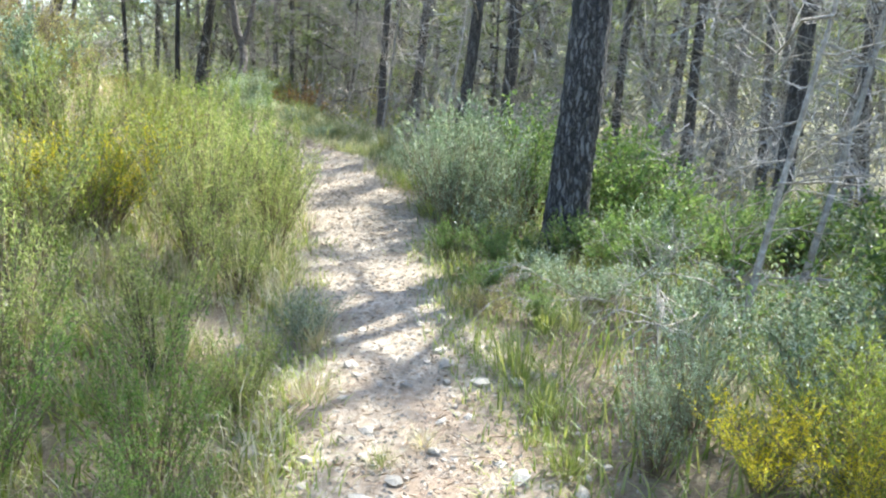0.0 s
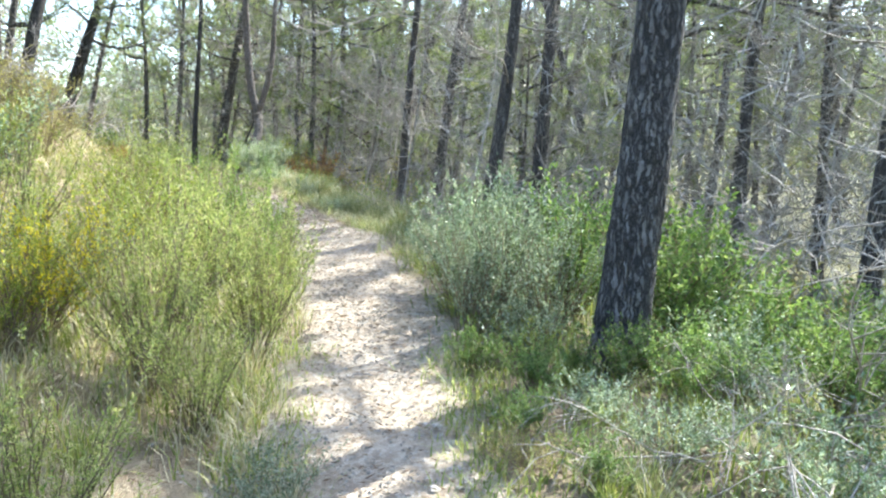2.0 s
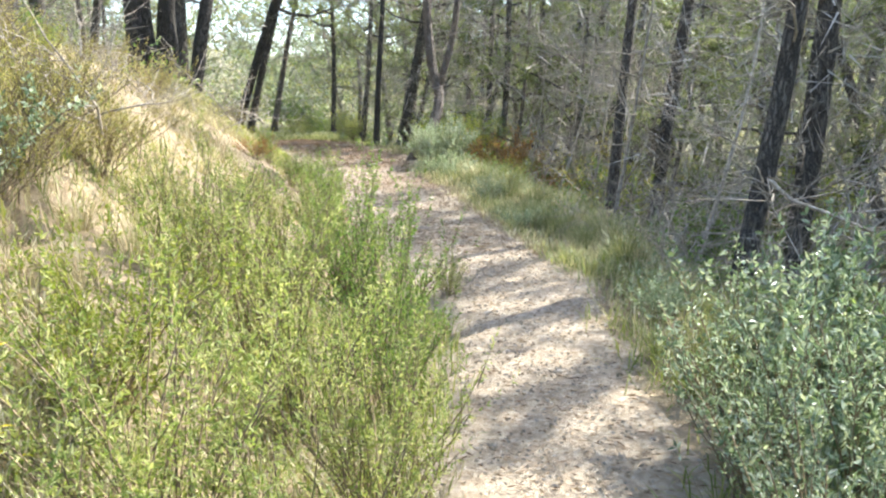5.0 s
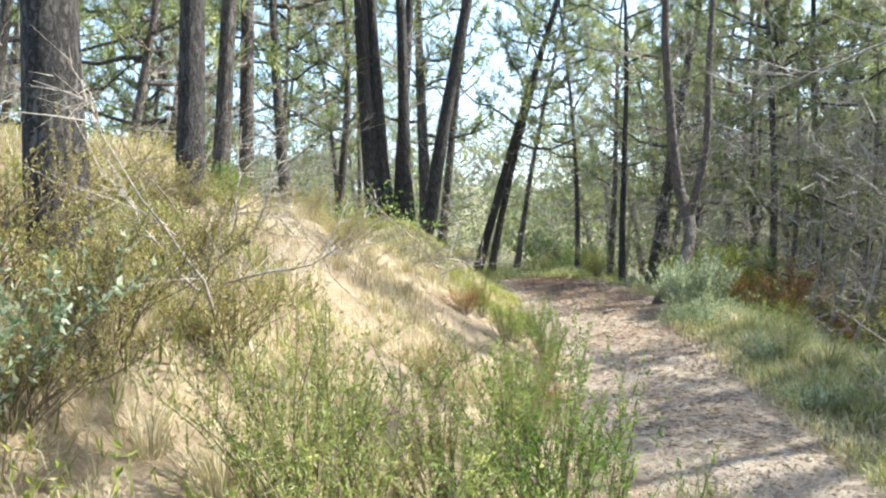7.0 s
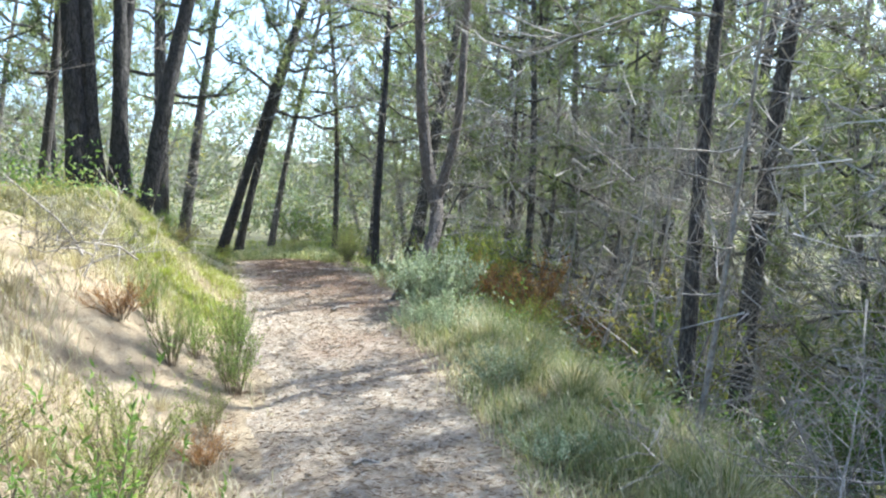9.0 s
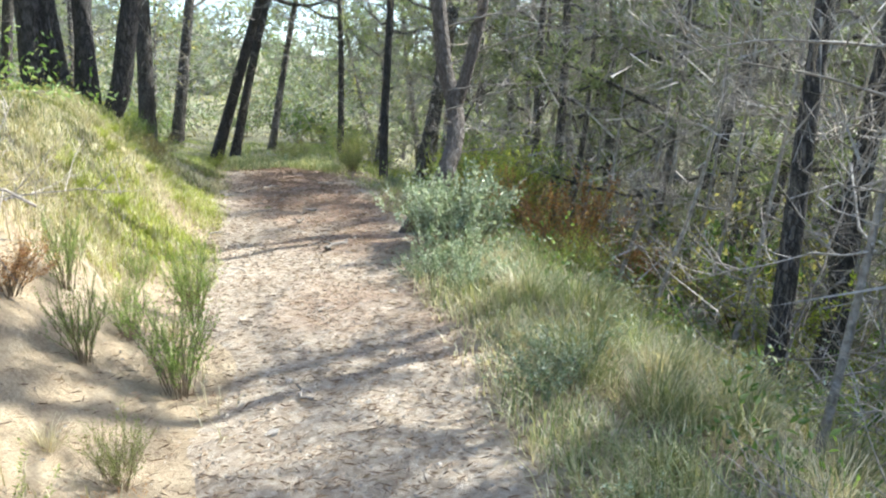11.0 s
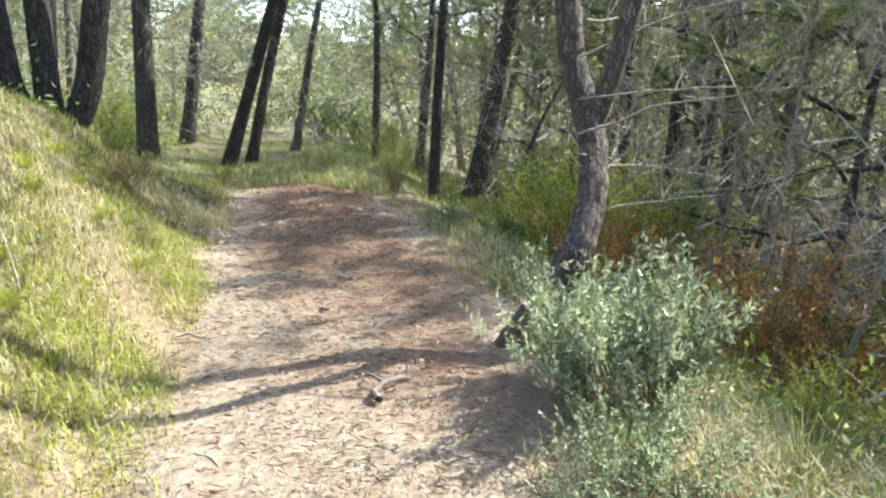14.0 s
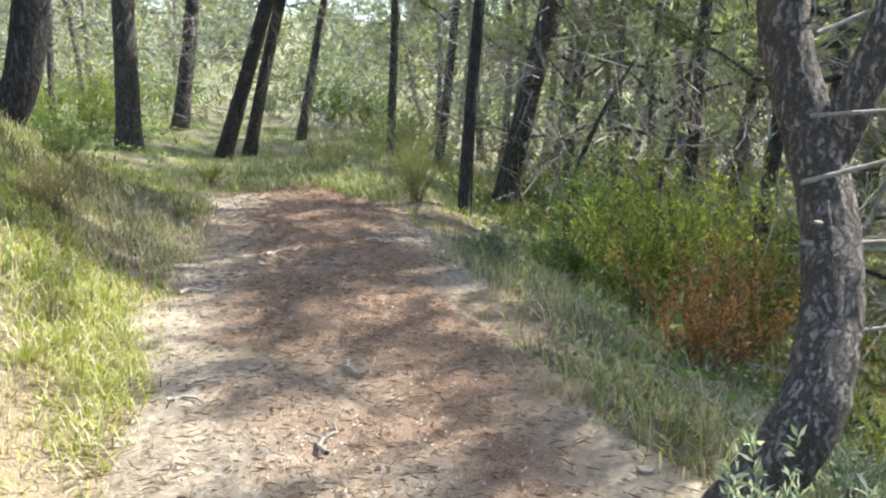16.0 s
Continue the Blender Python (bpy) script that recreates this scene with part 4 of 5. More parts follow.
# ---- the wood around ----
rng = np.random.default_rng(5)
placed = [(o.location.x, o.location.y) for o in bpy.data.objects if o.name.startswith(("pine_tree", "bare_sapling"))]
count = 0
for i in range(6000):
    x0, x1, y0, y1 = ((-28, 18, -5, 38), (-2, 12, 5, 28), (-16, -1, 19, 34), (-18, -6.5, 7, 18))[i % 4]
    x, y = rng.uniform(x0, x1), rng.uniform(y0, y1)
    u = float(side(x, y))
    if -3.8 < u < (3.6 if y > 8 else 6.5) or (-4.6 < u < 0 and y < 12.5) or (u < 0 and y < 6) or min((x - a) ** 2 + (y - b) ** 2 for a, b in placed) < (1.15 if u > 0 else 2.0) ** 2 or (y < 3 and i % 5):
        continue
    placed.append((x, y))
    count += 1
    young = i % 7 in (0, 3) and not (0 < u < 5)
    shades = any(-3.4 < float(side(x - o, y - o)) < 1.3 and y - o < 13 for o in (2.5, 3.3, 4.1, 5.0, 5.8))
    away_m = math.hypot(x + 4, y - 14)
    pine(x, y, rng.uniform(3.2, 5.0) if young else rng.uniform(6.5, 10), rng.uniform(0.03, 0.05) if young else rng.uniform(0.06, 0.12), (rng.normal() * 1.0 + 0.5, rng.normal() * 0.6), (rng.normal() * 0.28, rng.normal() * 0.2), 30 + i, rng.uniform(0.55, 0.8) if young else rng.uniform(0.35, 0.6) if shades or (u > 0 and y < 14) else rng.uniform(0.8, 1.25), 3 if away_m > 14 else 6, 0, BARK if i % 4 else BARK_GREY, "young pine with airy needles down to the ground" if young else "", 0.1, rng.uniform(0.1, 0.25) if young else rng.uniform(0.7, 0.8) if shades else rng.uniform(0.28, 0.45), away_m > 7)
    if count > 150:
        break

# ---- shrubs that stand out along the path ----
for kind, x, y, size, tall, sd in [
    ("fresh", -0.9, 2.25, 0.7, 0.9, 0), ("rosemary", -0.75, 2.75, 0.5, 0.9, 2), ("fresh", -0.8, 1.9, 0.55, 0.8, 1), ("sage", -0.6, 3.4, 0.5, 0.9, 0), ("fresh", -1.35, 2.15, 0.75, 1.0, 1), ("rosemary", -1.55, 2.7, 0.8, 1.0, 2), ("rosemary", -1.15, 3.0, 0.7, 1.0, 1),
    ("rosemary", -1.05, 4.0, 0.62, 1.0, 2), ("rosemary", -1.35, 4.3, 0.85, 1.0, 0), ("rosemary", -1.05, 4.8, 0.75, 1.05, 1), ("rosemary", -1.5, 5.0, 0.95, 1.0, 2),
    ("rosemary", -1.15, 5.5, 0.8, 1.0, 0), ("rosemary", -1.9, 3.5, 0.9, 1.0, 1), ("rosemary", -2.1, 4.5, 0.9, 1.0, 0), ("rosemary", -2.3, 2.9, 0.9, 1.0, 2),
    ("rosemary", -1.62, 6.0, 0.9, 1.0, 1), ("fresh", -1.4, 6.35, 0.75, 0.95, 2), ("fresh", -1.65, 6.9, 0.9, 1.0, 0), ("rosemary", -2.0, 6.4, 0.95, 1.0, 1), ("rosemary", -2.4, 6.6, 0.9, 1.0, 2),
    ("fresh", -2.13, 7.66, 0.95, 1.0, 0), ("rosemary", -2.35, 7.3, 0.85, 1.0, 1), ("rosemary", -1.62, 8.0, 0.35, 1.0, 2), ("rosemary", -2.85, 8.75, 0.6, 0.9, 1), ("rosemary", -2.6, 8.4, 0.5, 0.9, 0),
    ("fresh", -3.76, 10.21, 0.34, 1.1, 0), ("fresh", -4.59, 11.53, 0.26, 1.1, 2), ("fresh", -4.19, 10.59, 0.34, 1.1, 3), ("fresh", -3.88, 10.61, 0.3, 1.1, 4), ("fresh", -3.5, 10.45, 0.48, 1.15, 2), ("fresh", -4.05, 11.3, 0.42, 1.1, 0), ("rosemary", -4.25, 11.55, 0.25, 1.0, 1), ("rosemary", -3.2, 9.75, 0.3, 1.0, 2),
    ("broom", -1.85, 4.1, 0.7, 1.0, 0), ("broom", -2.6, 3.8, 0.8, 1.0, 1), ("broom", -2.0, 5.4, 0.8, 1.0, 2), ("broom", -2.7, 5.2, 0.7, 1.0, 0),
    ("gorse", -1.85, 4.35, 0.7, 1.0, 2), ("gorse", -2.2, 4.0, 0.6, 0.9, 0), ("glossy", 0.95, 4.6, 0.4, 0.8, 0), ("glossy", 0.5, 4.75, 0.3, 0.8, 1), ("broom", 0.3, 5.0, 0.3, 0.8, 1),
    ("grey", 0.66, 2.3, 0.45, 1.0, 0), ("grey", 0.85, 2.5, 0.5, 1.0, 1), ("silver", 1.3, 2.6, 0.6, 1.0, 2), ("broom", 1.2, 2.1, 0.52, 1.0, 1), ("gorse", 0.93, 2.1, 0.4, 0.9, 0), ("gorse", 1.12, 1.95, 0.4, 0.9, 1), ("broom", 1.45, 2.4, 0.5, 1.0, 2),
    ("grey", 0.02, 5.2, 0.8, 1.0, 0), ("grey", 0.22, 5.55, 0.95, 1.0, 1), ("grey", -0.02, 5.9, 0.9, 1.0, 2), ("grey", 0.42, 5.3, 0.85, 1.0, 1), ("silver", 0.3, 5.0, 0.5, 0.9, 2), ("silver", 0.1, 5.7, 0.8, 1.2, 1), ("silver", 0.02, 6.3, 0.85, 1.25, 0), ("silver", 0.35, 6.6, 0.95, 1.1, 2), ("glossy", 0.65, 6.0, 1.1, 1.1, 1), ("glossy", 1.15, 5.6, 1.1, 1.1, 0), ("glossy", 1.45, 5.0, 0.95, 1.0, 1), ("glossy", 1.0, 4.3, 0.55, 0.9, 2), ("glossy", 0.22, 4.05, 0.32, 0.8, 0), ("glossy", 0.3, 4.5, 0.4, 0.9, 1), ("dry", 0.2, 3.75, 0.3, 0.7, 2), ("glossy", 0.05, 4.75, 0.35, 0.9, 2), ("glossy", 0.7, 4.6, 0.5, 0.9, 0), ("glossy", 0.45, 3.6, 0.35, 0.8, 1), ("sage", 0.75, 3.75, 0.6, 0.8, 1), ("sage", 1.15, 3.4, 0.7, 0.9, 2), ("sage", 0.55, 4.15, 0.5, 0.8, 0),
    ("glossy", 1.6, 6.5, 1.0, 1.0, 2), ("silver", 1.2, 4.5, 0.6, 1.0, 1), ("glossy", 1.7, 4.6, 0.8, 0.9, 0), ("silver", 2.0, 3.6, 0.7, 0.8, 2), ("glossy", 2.4, 5.4, 0.9, 1.0, 1),
    ("rosemary", -0.1, 6.9, 0.5, 0.9, 2), ("rosemary", 0.05, 6.5, 0.6, 0.9, 0), ("rosemary", 0.0, 7.4, 0.45, 0.8, 1), ("sage", -0.35, 7.9, 0.6, 1.0, 0),
    ("silver", -2.9, 5.75, 0.85, 1.1, 1), ("silver", -2.75, 5.35, 0.6, 1.0, 2),
    ("dry", -3.2, 6.45, 0.72, 1.0, 0), ("dry", -3.55, 6.2, 0.75, 1.0, 1), ("dry", -3.75, 7.3, 0.6, 0.9, 2), ("dry", -3.25, 7.0, 0.62, 0.9, 0), ("dry", -4.25, 7.2, 0.6, 0.9, 1), ("dry", -4.3, 8.95, 0.5, 1.0, 2), ("dry", -3.0, 6.05, 0.6, 0.9, 1),
    ("dry", -4.9, 8.1, 0.5, 0.9, 0), ("dry", -5.2, 9.6, 0.5, 0.9, 2), ("glossy", -4.6, 7.3, 0.45, 0.8, 1), ("glossy", -5.3, 8.9, 0.5, 0.8, 2), ("broom", -5.0, 8.6, 0.4, 0.8, 0), ("dry", -3.1, 8.3, 0.5, 0.7, 0),
    ("rust", -4.1, 10.2, 0.4, 0.7, 0), ("rust", -3.0, 9.4, 0.3, 0.7, 2),
    ("sage", -2.0, 10.9, 0.7, 0.9, 0), ("sage", -1.5, 9.9, 0.5, 0.8, 1), ("sage", -2.75, 12.15, 0.6, 0.9, 1), ("dry", -1.3, 11.6, 0.45, 0.7, 0),
    ("lance", -3.2, 12.85, 0.62, 1.2, 1), ("lance", -3.0, 13.05, 0.68, 1.2, 0), ("lance", -3.32, 13.15, 0.58, 1.3, 2), ("sage", -2.95, 12.5, 0.7, 1.0, 2), ("sage", -3.1, 12.3, 0.5, 0.9, 0),
    ("silver", -3.2, 14.15, 0.32, 0.9, 1),
    ("rust", -2.6, 14.5, 1.05, 1.0, 0), ("rust", -3.75, 15.9, 0.85, 1.0, 1), ("rust", -2.2, 15.3, 0.8, 0.9, 2),
    ("broom", -4.2, 17.0, 1.15, 1.1, 0), ("broom", -3.6, 16.8, 1.15, 1.1, 1), ("broom", -4.4, 17.4, 1.0, 1.0, 2), ("broom", -2.9, 15.1, 0.8, 0.8, 2), ("broom", -2.4, 13.7, 0.6, 0.8, 1),
    ("glossy", -4.9, 17.6, 0.75, 0.9, 0), ("glossy", -4.9, 18.8, 1.1, 1.3, 1), ("silver", -5.2, 16.9, 0.5, 0.7, 2),
    ("dry", -7.2, 14.95, 0.5, 0.8, 1), ("glossy", -8.2, 16.0, 0.5, 0.9, 2),
    ("broom", -9.0, 18.6, 0.45, 0.8, 0), ("rosemary", -8.9, 20.6, 0.6, 0.8, 1), ("rosemary", -8.4, 20.2, 0.6, 0.8, 2), ("rosemary", -6.9, 19.2, 0.7, 0.9, 0), ("rosemary", -6.5, 18.4, 0.5, 0.9, 1),
]:
    shrub(kind, x, y, size, tall, sd)

# ---- shrubs farther off ----
rng = np.random.default_rng(8)
seed = 0
for kind, many, y0, y1, u0, u1, s0, s1 in [
    ("glossy", 16, 1.5, 9, 2.2, 7.0, 0.8, 1.3), ("silver", 10, 3.0, 12, 2.5, 7.0, 0.7, 1.2), ("glossy", 16, 9.0, 24, 2.6, 9.0, 0.8, 1.4), ("broom", 14, 13, 26, 3.2, 10, 0.8, 1.4),
    ("broom", 8, 16, 28, -7.0, -2.6, 0.6, 1.1), ("rosemary", 12, 21, 30, -3.5, 4.0, 0.7, 1.1), ("dry", 16, 10, 28, 3.0, 9.0, 0.9, 1.6), ("glossy", 26, 8, 32, -14, -4.5, 0.7, 1.4),
    ("rosemary", 8, 0.5, 6, -6.0, -3.0, 0.9, 1.2), ("dry", 8, 4, 10, -7.0, -4.6, 0.4, 0.65), ("glossy", 12, 26, 34, -12, 12, 1.0, 1.6),
]:
    for i in range(many):
        y, u = rng.uniform(y0, y1), rng.uniform(u0, u1)
        seed += 1
        shrub(kind, float(mid_x(y)) + u * 1.1, y, rng.uniform(s0, s1), 1.0, seed, "", True)
for kind, many, y0, y1, u0, u1, s0, s1 in [
    ("straw", 60, 6.5, 11, -3.8, -0.8, 0.3, 0.65), ("green", 22, 1.5, 7, -1.5, -0.5, 0.4, 0.8), ("green", 20, 2.0, 8, 0.45, 1.6, 0.4, 0.8),
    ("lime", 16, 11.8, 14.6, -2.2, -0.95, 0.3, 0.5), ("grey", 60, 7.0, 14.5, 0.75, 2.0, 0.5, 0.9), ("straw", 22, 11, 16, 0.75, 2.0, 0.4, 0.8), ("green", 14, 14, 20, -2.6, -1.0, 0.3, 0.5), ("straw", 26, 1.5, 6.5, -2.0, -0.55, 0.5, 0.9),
]:
    for i in range(many):
        y, u = rng.uniform(y0, y1), rng.uniform(u0, u1)
        seed += 1
        tuft(kind, float(mid_x(y)) + u * 1.1, y, rng.uniform(s0, s1), seed)

# ---- dead brushwood ----
for x, y, many, size, sd in [(-0.2, 9.6, 6, 0.6, 0), (-0.5, 10.6, 7, 0.65, 1), (-0.2, 11.6, 7, 0.75, 2), (-0.5, 12.4, 4, 0.55, 3), (0.3, 12.9, 7, 1.1, 4), (-4.43, 10.2, 6, 0.55, 5), (-3.4, 7.0, 5, 0.6, 6), (-1.5, 15.0, 7, 0.6, 7), (-1.0, 15.8, 8, 0.8, 9), (0.6, 10.2, 7, 1.1, 10), (1.7, 4.2, 5, 0.7, 11), (1.0, 7.6, 6, 0.9, 12), (-3.9, 7.6, 5, 0.6, 13), (0.9, 9.0, 6, 1.1, 14), (0.75, 3.55, 4, 0.4, 15), (1.25, 3.7, 5, 0.5, 16), (0.6, 8.3, 6, 0.8, 17), (-1.2, 12.9, 6, 0.8, 19), (-1.7, 13.9, 6, 0.8, 20), (-4.02, 8.45, 5, 0.35, 21), (-4.01, 8.43, 5, 0.35, 22)]:
    brushwood(x, y, many, size, sd)

# ---- grass and undergrowth past counting ----
for i, (kind, x, y, size) in enumerate([
    ("green", -5.47, 14.39, 0.22), ("green", -0.2, 2.37, 0.32), ("straw", -0.07, 2.49, 0.3), ("straw", -0.5, 2.8, 0.6), ("straw", -0.55, 3.3, 0.6), ("green", 0.3, 2.5, 0.3),
    ("straw", -1.04, 10.04, 0.85), ("straw", -1.29, 11.21, 0.9), ("straw", -0.85, 11.24, 0.8), ("straw", -1.0, 10.5, 0.7), ("straw", -1.5, 11.8, 0.85), ("straw", -2.0, 12.1, 0.8), ("straw", -2.45, 12.05, 0.8),
    ("straw", -0.8, 9.6, 0.85), ("straw", -0.55, 9.15, 0.8), ("grey", -1.6, 10.9, 0.9), ("grey", -1.15, 9.9, 0.8), ("straw", -2.1, 11.6, 0.7), ("straw", -0.3, 8.6, 0.8), ("green", -1.9, 12.4, 0.8),
    ("grey", 0.6, 3.5, 0.6), ("straw", 1.15, 3.3, 0.6), ("green", -4.95, 12.64, 0.35), ("straw", -3.1, 14.5, 0.8), ("straw", -3.4, 15.2, 0.8), ("straw", -3.75, 15.4, 0.7),
]):
    tuft(kind, x, y, size, 700 + i)

cover("meadow_grass", "low green grass along the path", GRASS, 20000, 0.2, 8, -3.6, -0.35, 0.30, 0.007, 1, 0.6, 0.06)
cover("dry_grass", "dry straw-coloured grass among the shrubs", STRAW, 9000, 0.8, 6, -2.2, -0.35, 0.34, 0.005, 12, 0.2, 0.06)
cover("meadow_grass", "low green grass along the path", GRASS, 18000, 0.2, 9, 0.3, 4.0, 0.28, 0.007, 2, 0.6, 0.06)
cover("dry_grass", "dry straw-coloured grass on the sunny bank", STRAW, 24000, 4.5, 12.5, -4.6, -0.6, 0.22, 0.006, 3, 0.05)
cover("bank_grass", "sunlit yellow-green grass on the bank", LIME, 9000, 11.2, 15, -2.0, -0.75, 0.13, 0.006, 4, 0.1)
cover("bank_grass", "soft green and olive bank grass, darkened for shade", SHADED_BANKGRASS, 32000, 11.0, 17.5, -5.5, -0.75, 0.13, 0.006, 14, 0.5)
cover("dry_grass", "dry straw-coloured grass edging the path", STRAW, 9000, 11.0, 16.5, -2.6, -0.75, 0.16, 0.006, 15, 0.2)
cover("verge_grass", "long grey-green grass on the verge", GREYGRASS, 20000, 5.5, 17, 0.5, 3.4, 0.27, 0.005, 5, 0.25)
cover("dry_grass", "dry straw-coloured grass on the verge", STRAW, 9000, 7, 17, 0.5, 3.0, 0.24, 0.005, 6, 0.2)
cover("dry_grass", "dry straw-coloured grass creeping onto the path", STRAW, 3500, 9.2, 12.6, 0.4, 0.95, 0.2, 0.006, 21, 0.4, -0.2)
cover("verge_grass", "grey-green grass creeping onto the path", GREYGRASS, 4000, 8.6, 12.2, 0.45, 1.0, 0.26, 0.006, 22, 0.4, -0.18)
cover("meadow_grass", "low green grass at the foot of the shrubs", GRASS, 2500, 0.8, 5.0, -0.5, -0.15, 0.16, 0.006, 23, 0.3, -0.05)
cover("meadow_grass", "low green grass at the foot of the shrubs", GRASS, 2500, 0.8, 5.0, 0.15, 0.55, 0.16, 0.006, 24, 0.3, -0.05)
cover("bank_grass", "sunlit pale green grass where the path bends away", GREYGRASS, 6000, 18.3, 20.8, -0.9, 0.9, 0.32, 0.010, 25, 0.8, 0.0)
cover("woodland_grass", "thin green grass under the pines", GRASS, 30000, 14, 26, -7, 4.5, 0.19, 0.008, 7, 0.6)
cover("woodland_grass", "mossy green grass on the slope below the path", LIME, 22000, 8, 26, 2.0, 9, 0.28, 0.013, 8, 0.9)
herbs("undergrowth", "low leafy green undergrowth beneath the trees", GLOSSY, 460, 60, 1, 26, 1.2, 9, 0.5, 0.05, 1, 0.14)
herbs("undergrowth", "pale grey-green leafy undergrowth beside the path", SILVER, 260, 60, 1, 16, 0.9, 5, 0.4, 0.035, 2, 0.12)
herbs("undergrowth", "olive leafy undergrowth on the bank", OLIVE, 200, 50, 2, 14, -7, -1.6, 0.35, 0.03, 3)
herbs("undergrowth", "leafy green undergrowth under the far pines", GLOSSY, 360, 50, 12, 34, -14, -2.5, 0.7, 0.08, 4, 0.4)


def far_woods(many, per, seed, material, label, z0, z1, near, far, leaf):
    """The woods behind, which close the view between the trunks."""
    rng = np.random.default_rng(seed)
    a, d = rng.uniform(-np.pi, np.pi, many), rng.uniform(near, far, many)
    x, y = -4 + np.sin(a) * d, 12 + np.cos(a) * d
    z = height(x, y) + z0 + (z1 - z0) * rng.uniform(0, 1, many) ** 1.5
    at = (np.stack([x, y, z], 1)[:, None] + rng.normal(size=(many, per, 3)) * np.array([0.75, 0.75, 0.4])).reshape(-1, 3)
    b = Build()
    needles(b, at, rng.normal(size=at.shape), leaf * rng.uniform(0.5, 1.3, len(at)), leaf * 0.22, rng)
    ob = new("far_woods", b.mesh("far_woods", False))
    ob.data.materials.append(material)
    return tagged(ob, label, "woods", kind="stuff")


def thicket(many, seed, y0, y1, u0, u1, tall, length, label):
    """Bare twigs and dead boughs of the crowded young trees, past counting."""
    rng = np.random.default_rng(9000 + seed)
    y, u = rng.uniform(y0, y1, many), rng.uniform(u0, u1, many)
    x = mid_x(y) + u * 1.1
    at = np.stack([x, y, height(x, y) + tall * rng.uniform(0, 1, many) ** 0.9], 1)
    knots = at[rng.integers(0, many, many // 14)]
    at = knots[rng.integers(0, len(knots), many)] + rng.normal(size=(many, 3)) * 0.3
    at[:, 2] = np.maximum(at[:, 2], height(at[:, 0], at[:, 1]))
    b = Build()
    needles(b, at, rng.normal(size=(many, 3)) + np.array([0.3, 0.0, 0.25]), length * rng.uniform(0.4, 1.3, many), 0.008 + 0.0005 * (y - y0), rng)
    ob = new("thicket", b.mesh("thicket", False))
    ob.data.materials.append(TWIG_DARK)
    return tagged(ob, label, "thicket", kind="stuff")


thicket(36000, 1, 6, 26, 2.6, 12, 4.5, 0.55, "grey twiggy thicket of bare boughs below the path")
thicket(16000, 2, 20, 36, -12, 4, 5.0, 0.8, "grey twiggy thicket between the far trunks")
thicket(13000, 3, 1, 9, 3.0, 12, 4.5, 0.6, "grey twiggy thicket of bare boughs below the path")
far_woods(1300, 70, 1, FAR_NEEDLES, "grey-green mass of distant pine foliage", 0.2, 7.0, 15, 34, 0.26)
far_woods(600, 60, 2, OLIVE, "dry olive twigs and leaves of the distant woods", 0.0, 4.0, 14, 30, 0.22)
far_woods(1300, 70, 3, FAR_NEEDLES, "distant green thicket that closes the view", 0.0, 7.0, 32, 60, 0.6)
far_woods(1500, 40, 4, FAR_NEEDLES, "wooded hillside in the distance", 0.0, 5.0, 55, 110, 1.6)

# ---- on the trail ----
def pebble_mesh(seed):
    rng = np.random.default_rng(seed)
    bm = bmesh.new()
    bmesh.ops.create_icosphere(bm, subdivisions=1, radius=1.0)
    for v in bm.verts:
        v.co *= rng.uniform(0.75, 1.15)
        v.co.z *= 0.6
    me = bpy.data.meshes.new("stone")
    bm.to_mesh(me)
    bm.free()
    me.materials.append(STONE)
    return me


PEBBLES = [pebble_mesh(s) for s in range(6)]
rng = np.random.default_rng(11)
for i in range(270):
    y = rng.uniform(1.2, 4.2) if i < 170 else rng.uniform(5, 15)
    u = float(np.clip(rng.normal() * 0.32, -0.85, 0.85)) * (1 if y < 8 else 1.6)
    x, s = float(mid_x(y)) + u * 1.1, rng.uniform(0.009, 0.032) * (1.35 if y < 4 and rng.random() < 0.3 else 0.8)
    o = part("stone", PEBBLES[i % 6], STONE, trail)
    o.matrix_basis = pose(x, y, float(height(x, y)) + s * 0.25, rng.uniform(-20, 20), rng.uniform(-20, 20), rng.uniform(0, 360)) @ Matrix.Diagonal((s * rng.uniform(0.8, 1.5), s, s, 1))


def scatter(name, label, material, many, y0, y1, spread, leaf, wide, seed, kind_of):
    rng = np.random.default_rng(8000 + seed)
    y = rng.uniform(y0, y1, many)
    u = rng.normal(size=many) * spread
    x = mid_x(y) + u * 1.1
    at = np.stack([x, y, height(x, y) + 0.012 + rng.uniform(0, 0.01, many)], 1)
    b = Build()
    d = rng.normal(size=(many, 3)) * np.array([1, 1, 0.12])
    leaves(b, at, d, leaf * rng.uniform(0.4, 1.3, many), wide, rng, 0.15)
    ob = new(name, b.mesh(name, False))
    ob.data.materials.append(material)
    return tagged(ob, label, kind_of, kind="stuff")


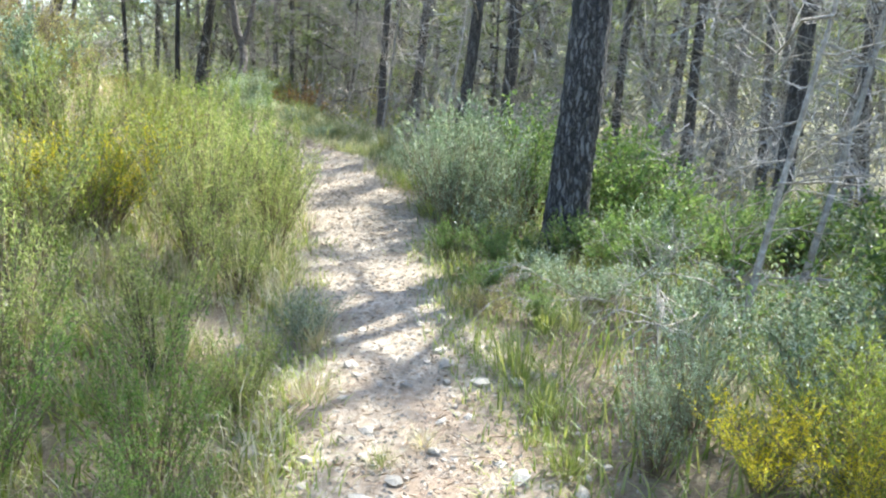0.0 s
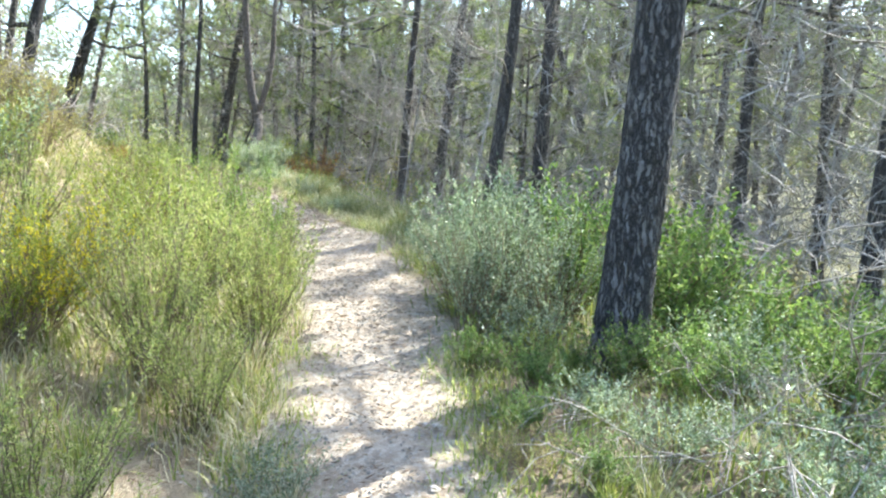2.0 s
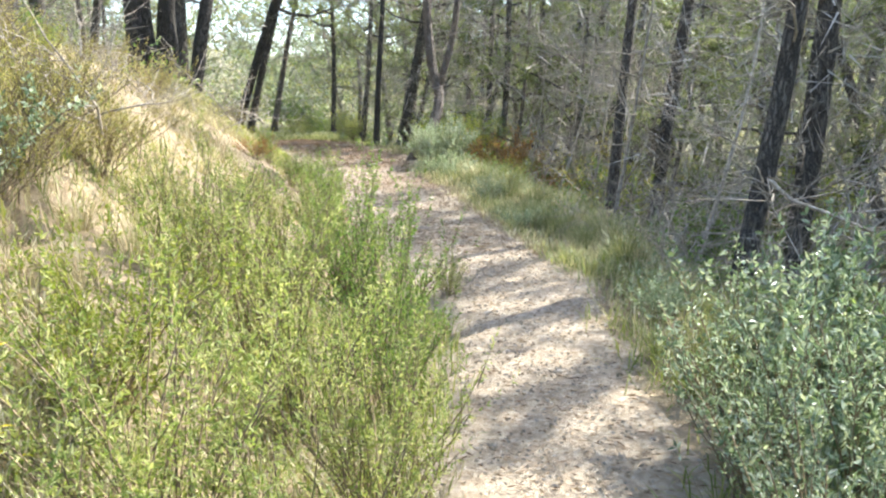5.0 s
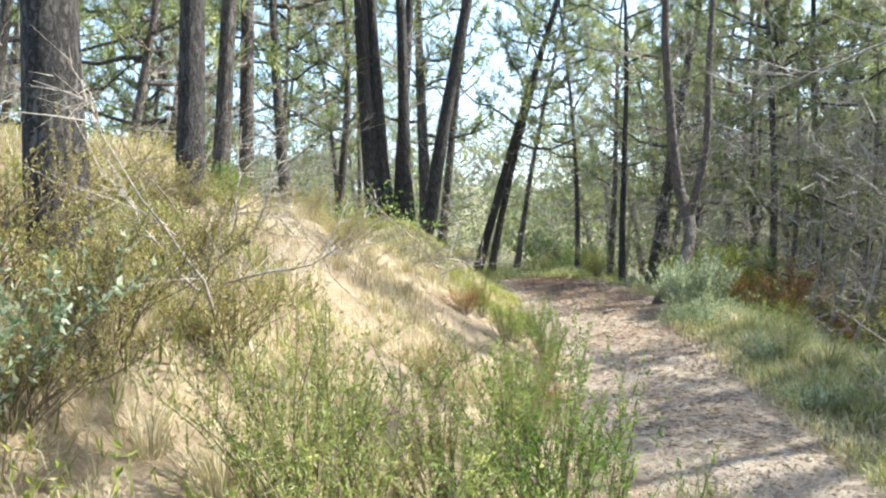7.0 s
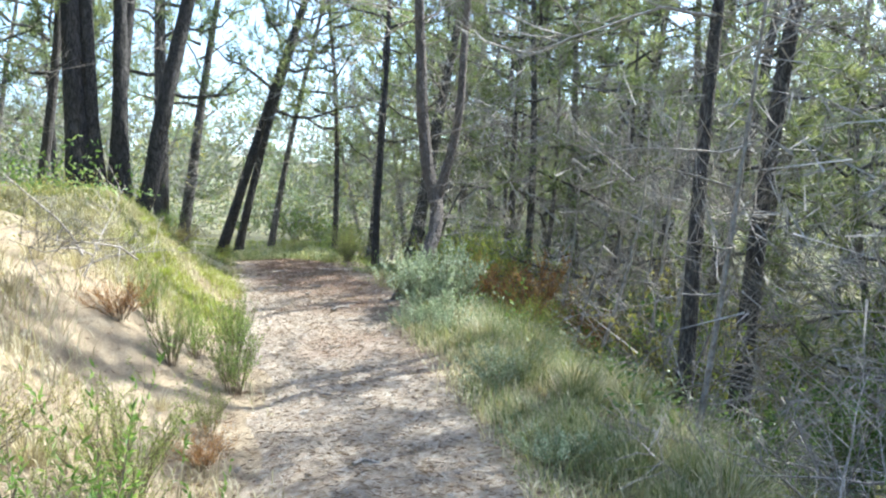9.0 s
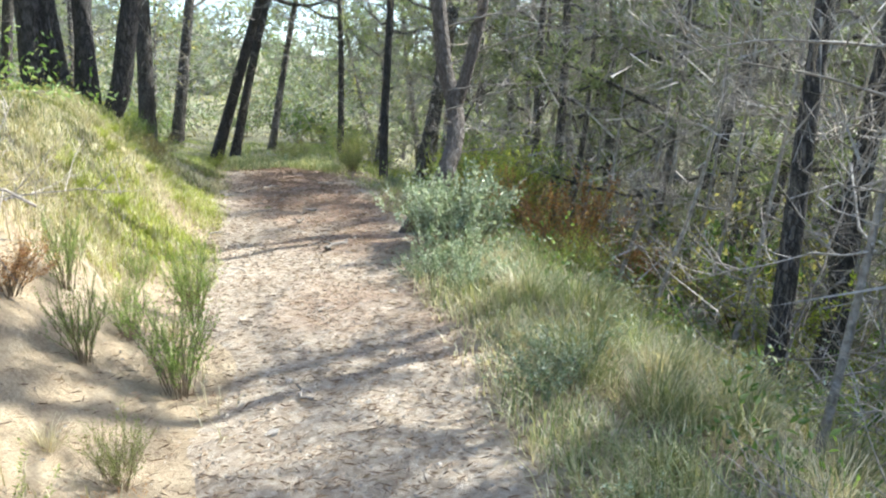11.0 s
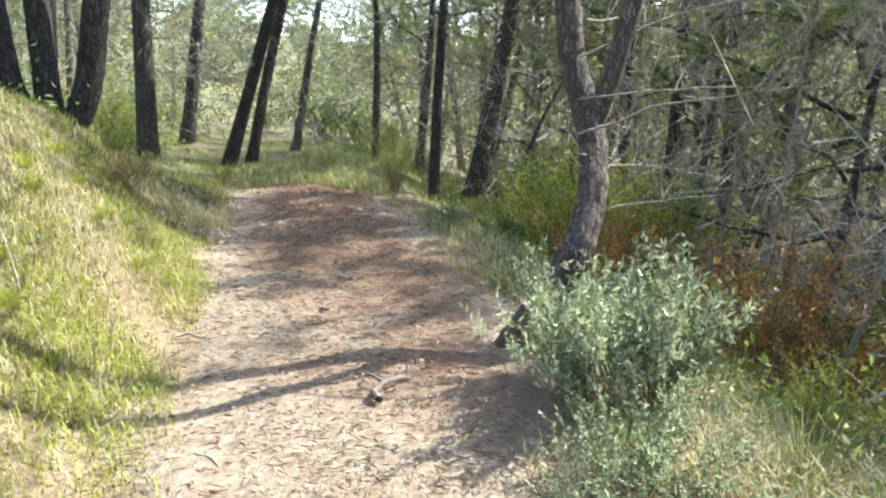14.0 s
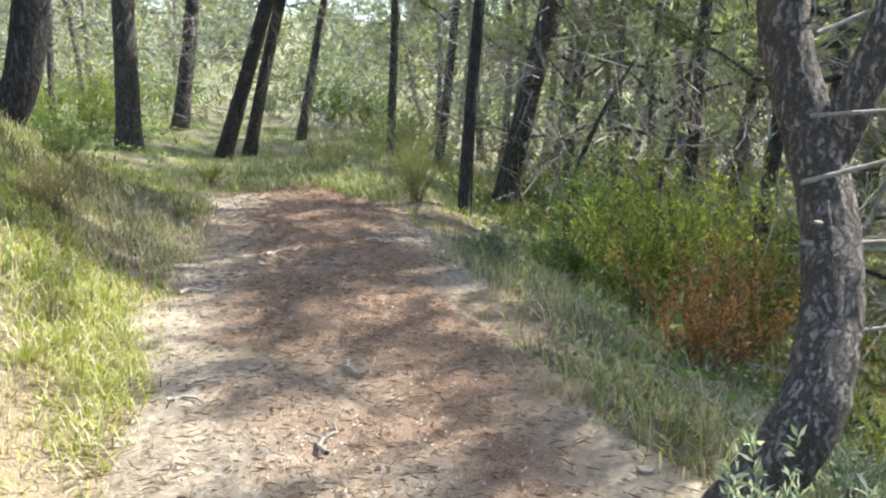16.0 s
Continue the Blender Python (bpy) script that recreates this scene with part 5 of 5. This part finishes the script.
scatter("needle_litter", "fallen brown pine needles and leaf bits on the path", LITTER, 26000, 9, 19, 0.75, 0.05, 0.006, 1, "litter")
scatter("needle_litter", "fallen brown needles and bits strewn along the path", LITTER, 9000, 1, 10, 0.6, 0.04, 0.006, 2, "litter")
scatter("gravel", "small pale grit on the trodden path", STONE, 9000, 1, 9, 0.32, 0.019, 0.012, 3, "gravel")
scatter("gravel", "small pale grit on the trodden path", STONE, 7000, 8, 16, 0.6, 0.016, 0.012, 4, "gravel")
TWIGS = []
for s in range(4):
    trng = np.random.default_rng(50 + s)
    b = Build()
    p = np.stack([np.linspace(-0.5, 0.5, 7), 0.1 * np.sin(np.linspace(0, 3 + s, 7)), np.zeros(7)], 1) + trng.normal(size=(7, 3)) * 0.02
    tube(b, p, np.linspace(0.035, 0.018, 7), 6)
    tube(b, [p[3], p[3] + np.array([0.1, 0.12, 0.03]), p[3] + np.array([0.22, 0.2, 0.02])], [0.018, 0.014, 0.008], 5)
    me = b.mesh("twig")
    me.materials.append(TWIG)
    TWIGS.append(me)
for i, (x, y, s, a) in enumerate([(-5.48, 14.06, 0.16, 70), (-5.43, 13.89, 0.14, 20), (-4.8, 13.82, 0.18, 120), (-6.26, 14.99, 0.2, 60), (-5.0, 14.4, 0.2, 140), (-4.4, 12.2, 0.2, 10), (-4.0, 12.9, 0.3, 100), (-5.2, 13.2, 0.16, 30), (-3.4, 11.6, 0.14, 80), (-5.7, 14.6, 0.12, 15), (-3.0, 10.6, 0.15, 150), (-2.3, 9.7, 0.18, 40), (-1.9, 9.2, 0.15, 95), (-0.5, 4.6, 0.12, 20), (-6.4, 16.0, 0.25, 75), (-6.0, 16.6, 0.2, 5), (-4.6, 13.4, 0.1, 60)]):
    o = new("fallen_twig", TWIGS[i % 4])
    o.matrix_basis = pose(x, y, float(height(x, y)) + 0.016, 0, 0, a) @ Matrix.Diagonal((s, 1.6 * s, 1.6 * s, 1))
    tagged(o, "small weathered grey twig lying on the path", "twig", "twigs on the path")
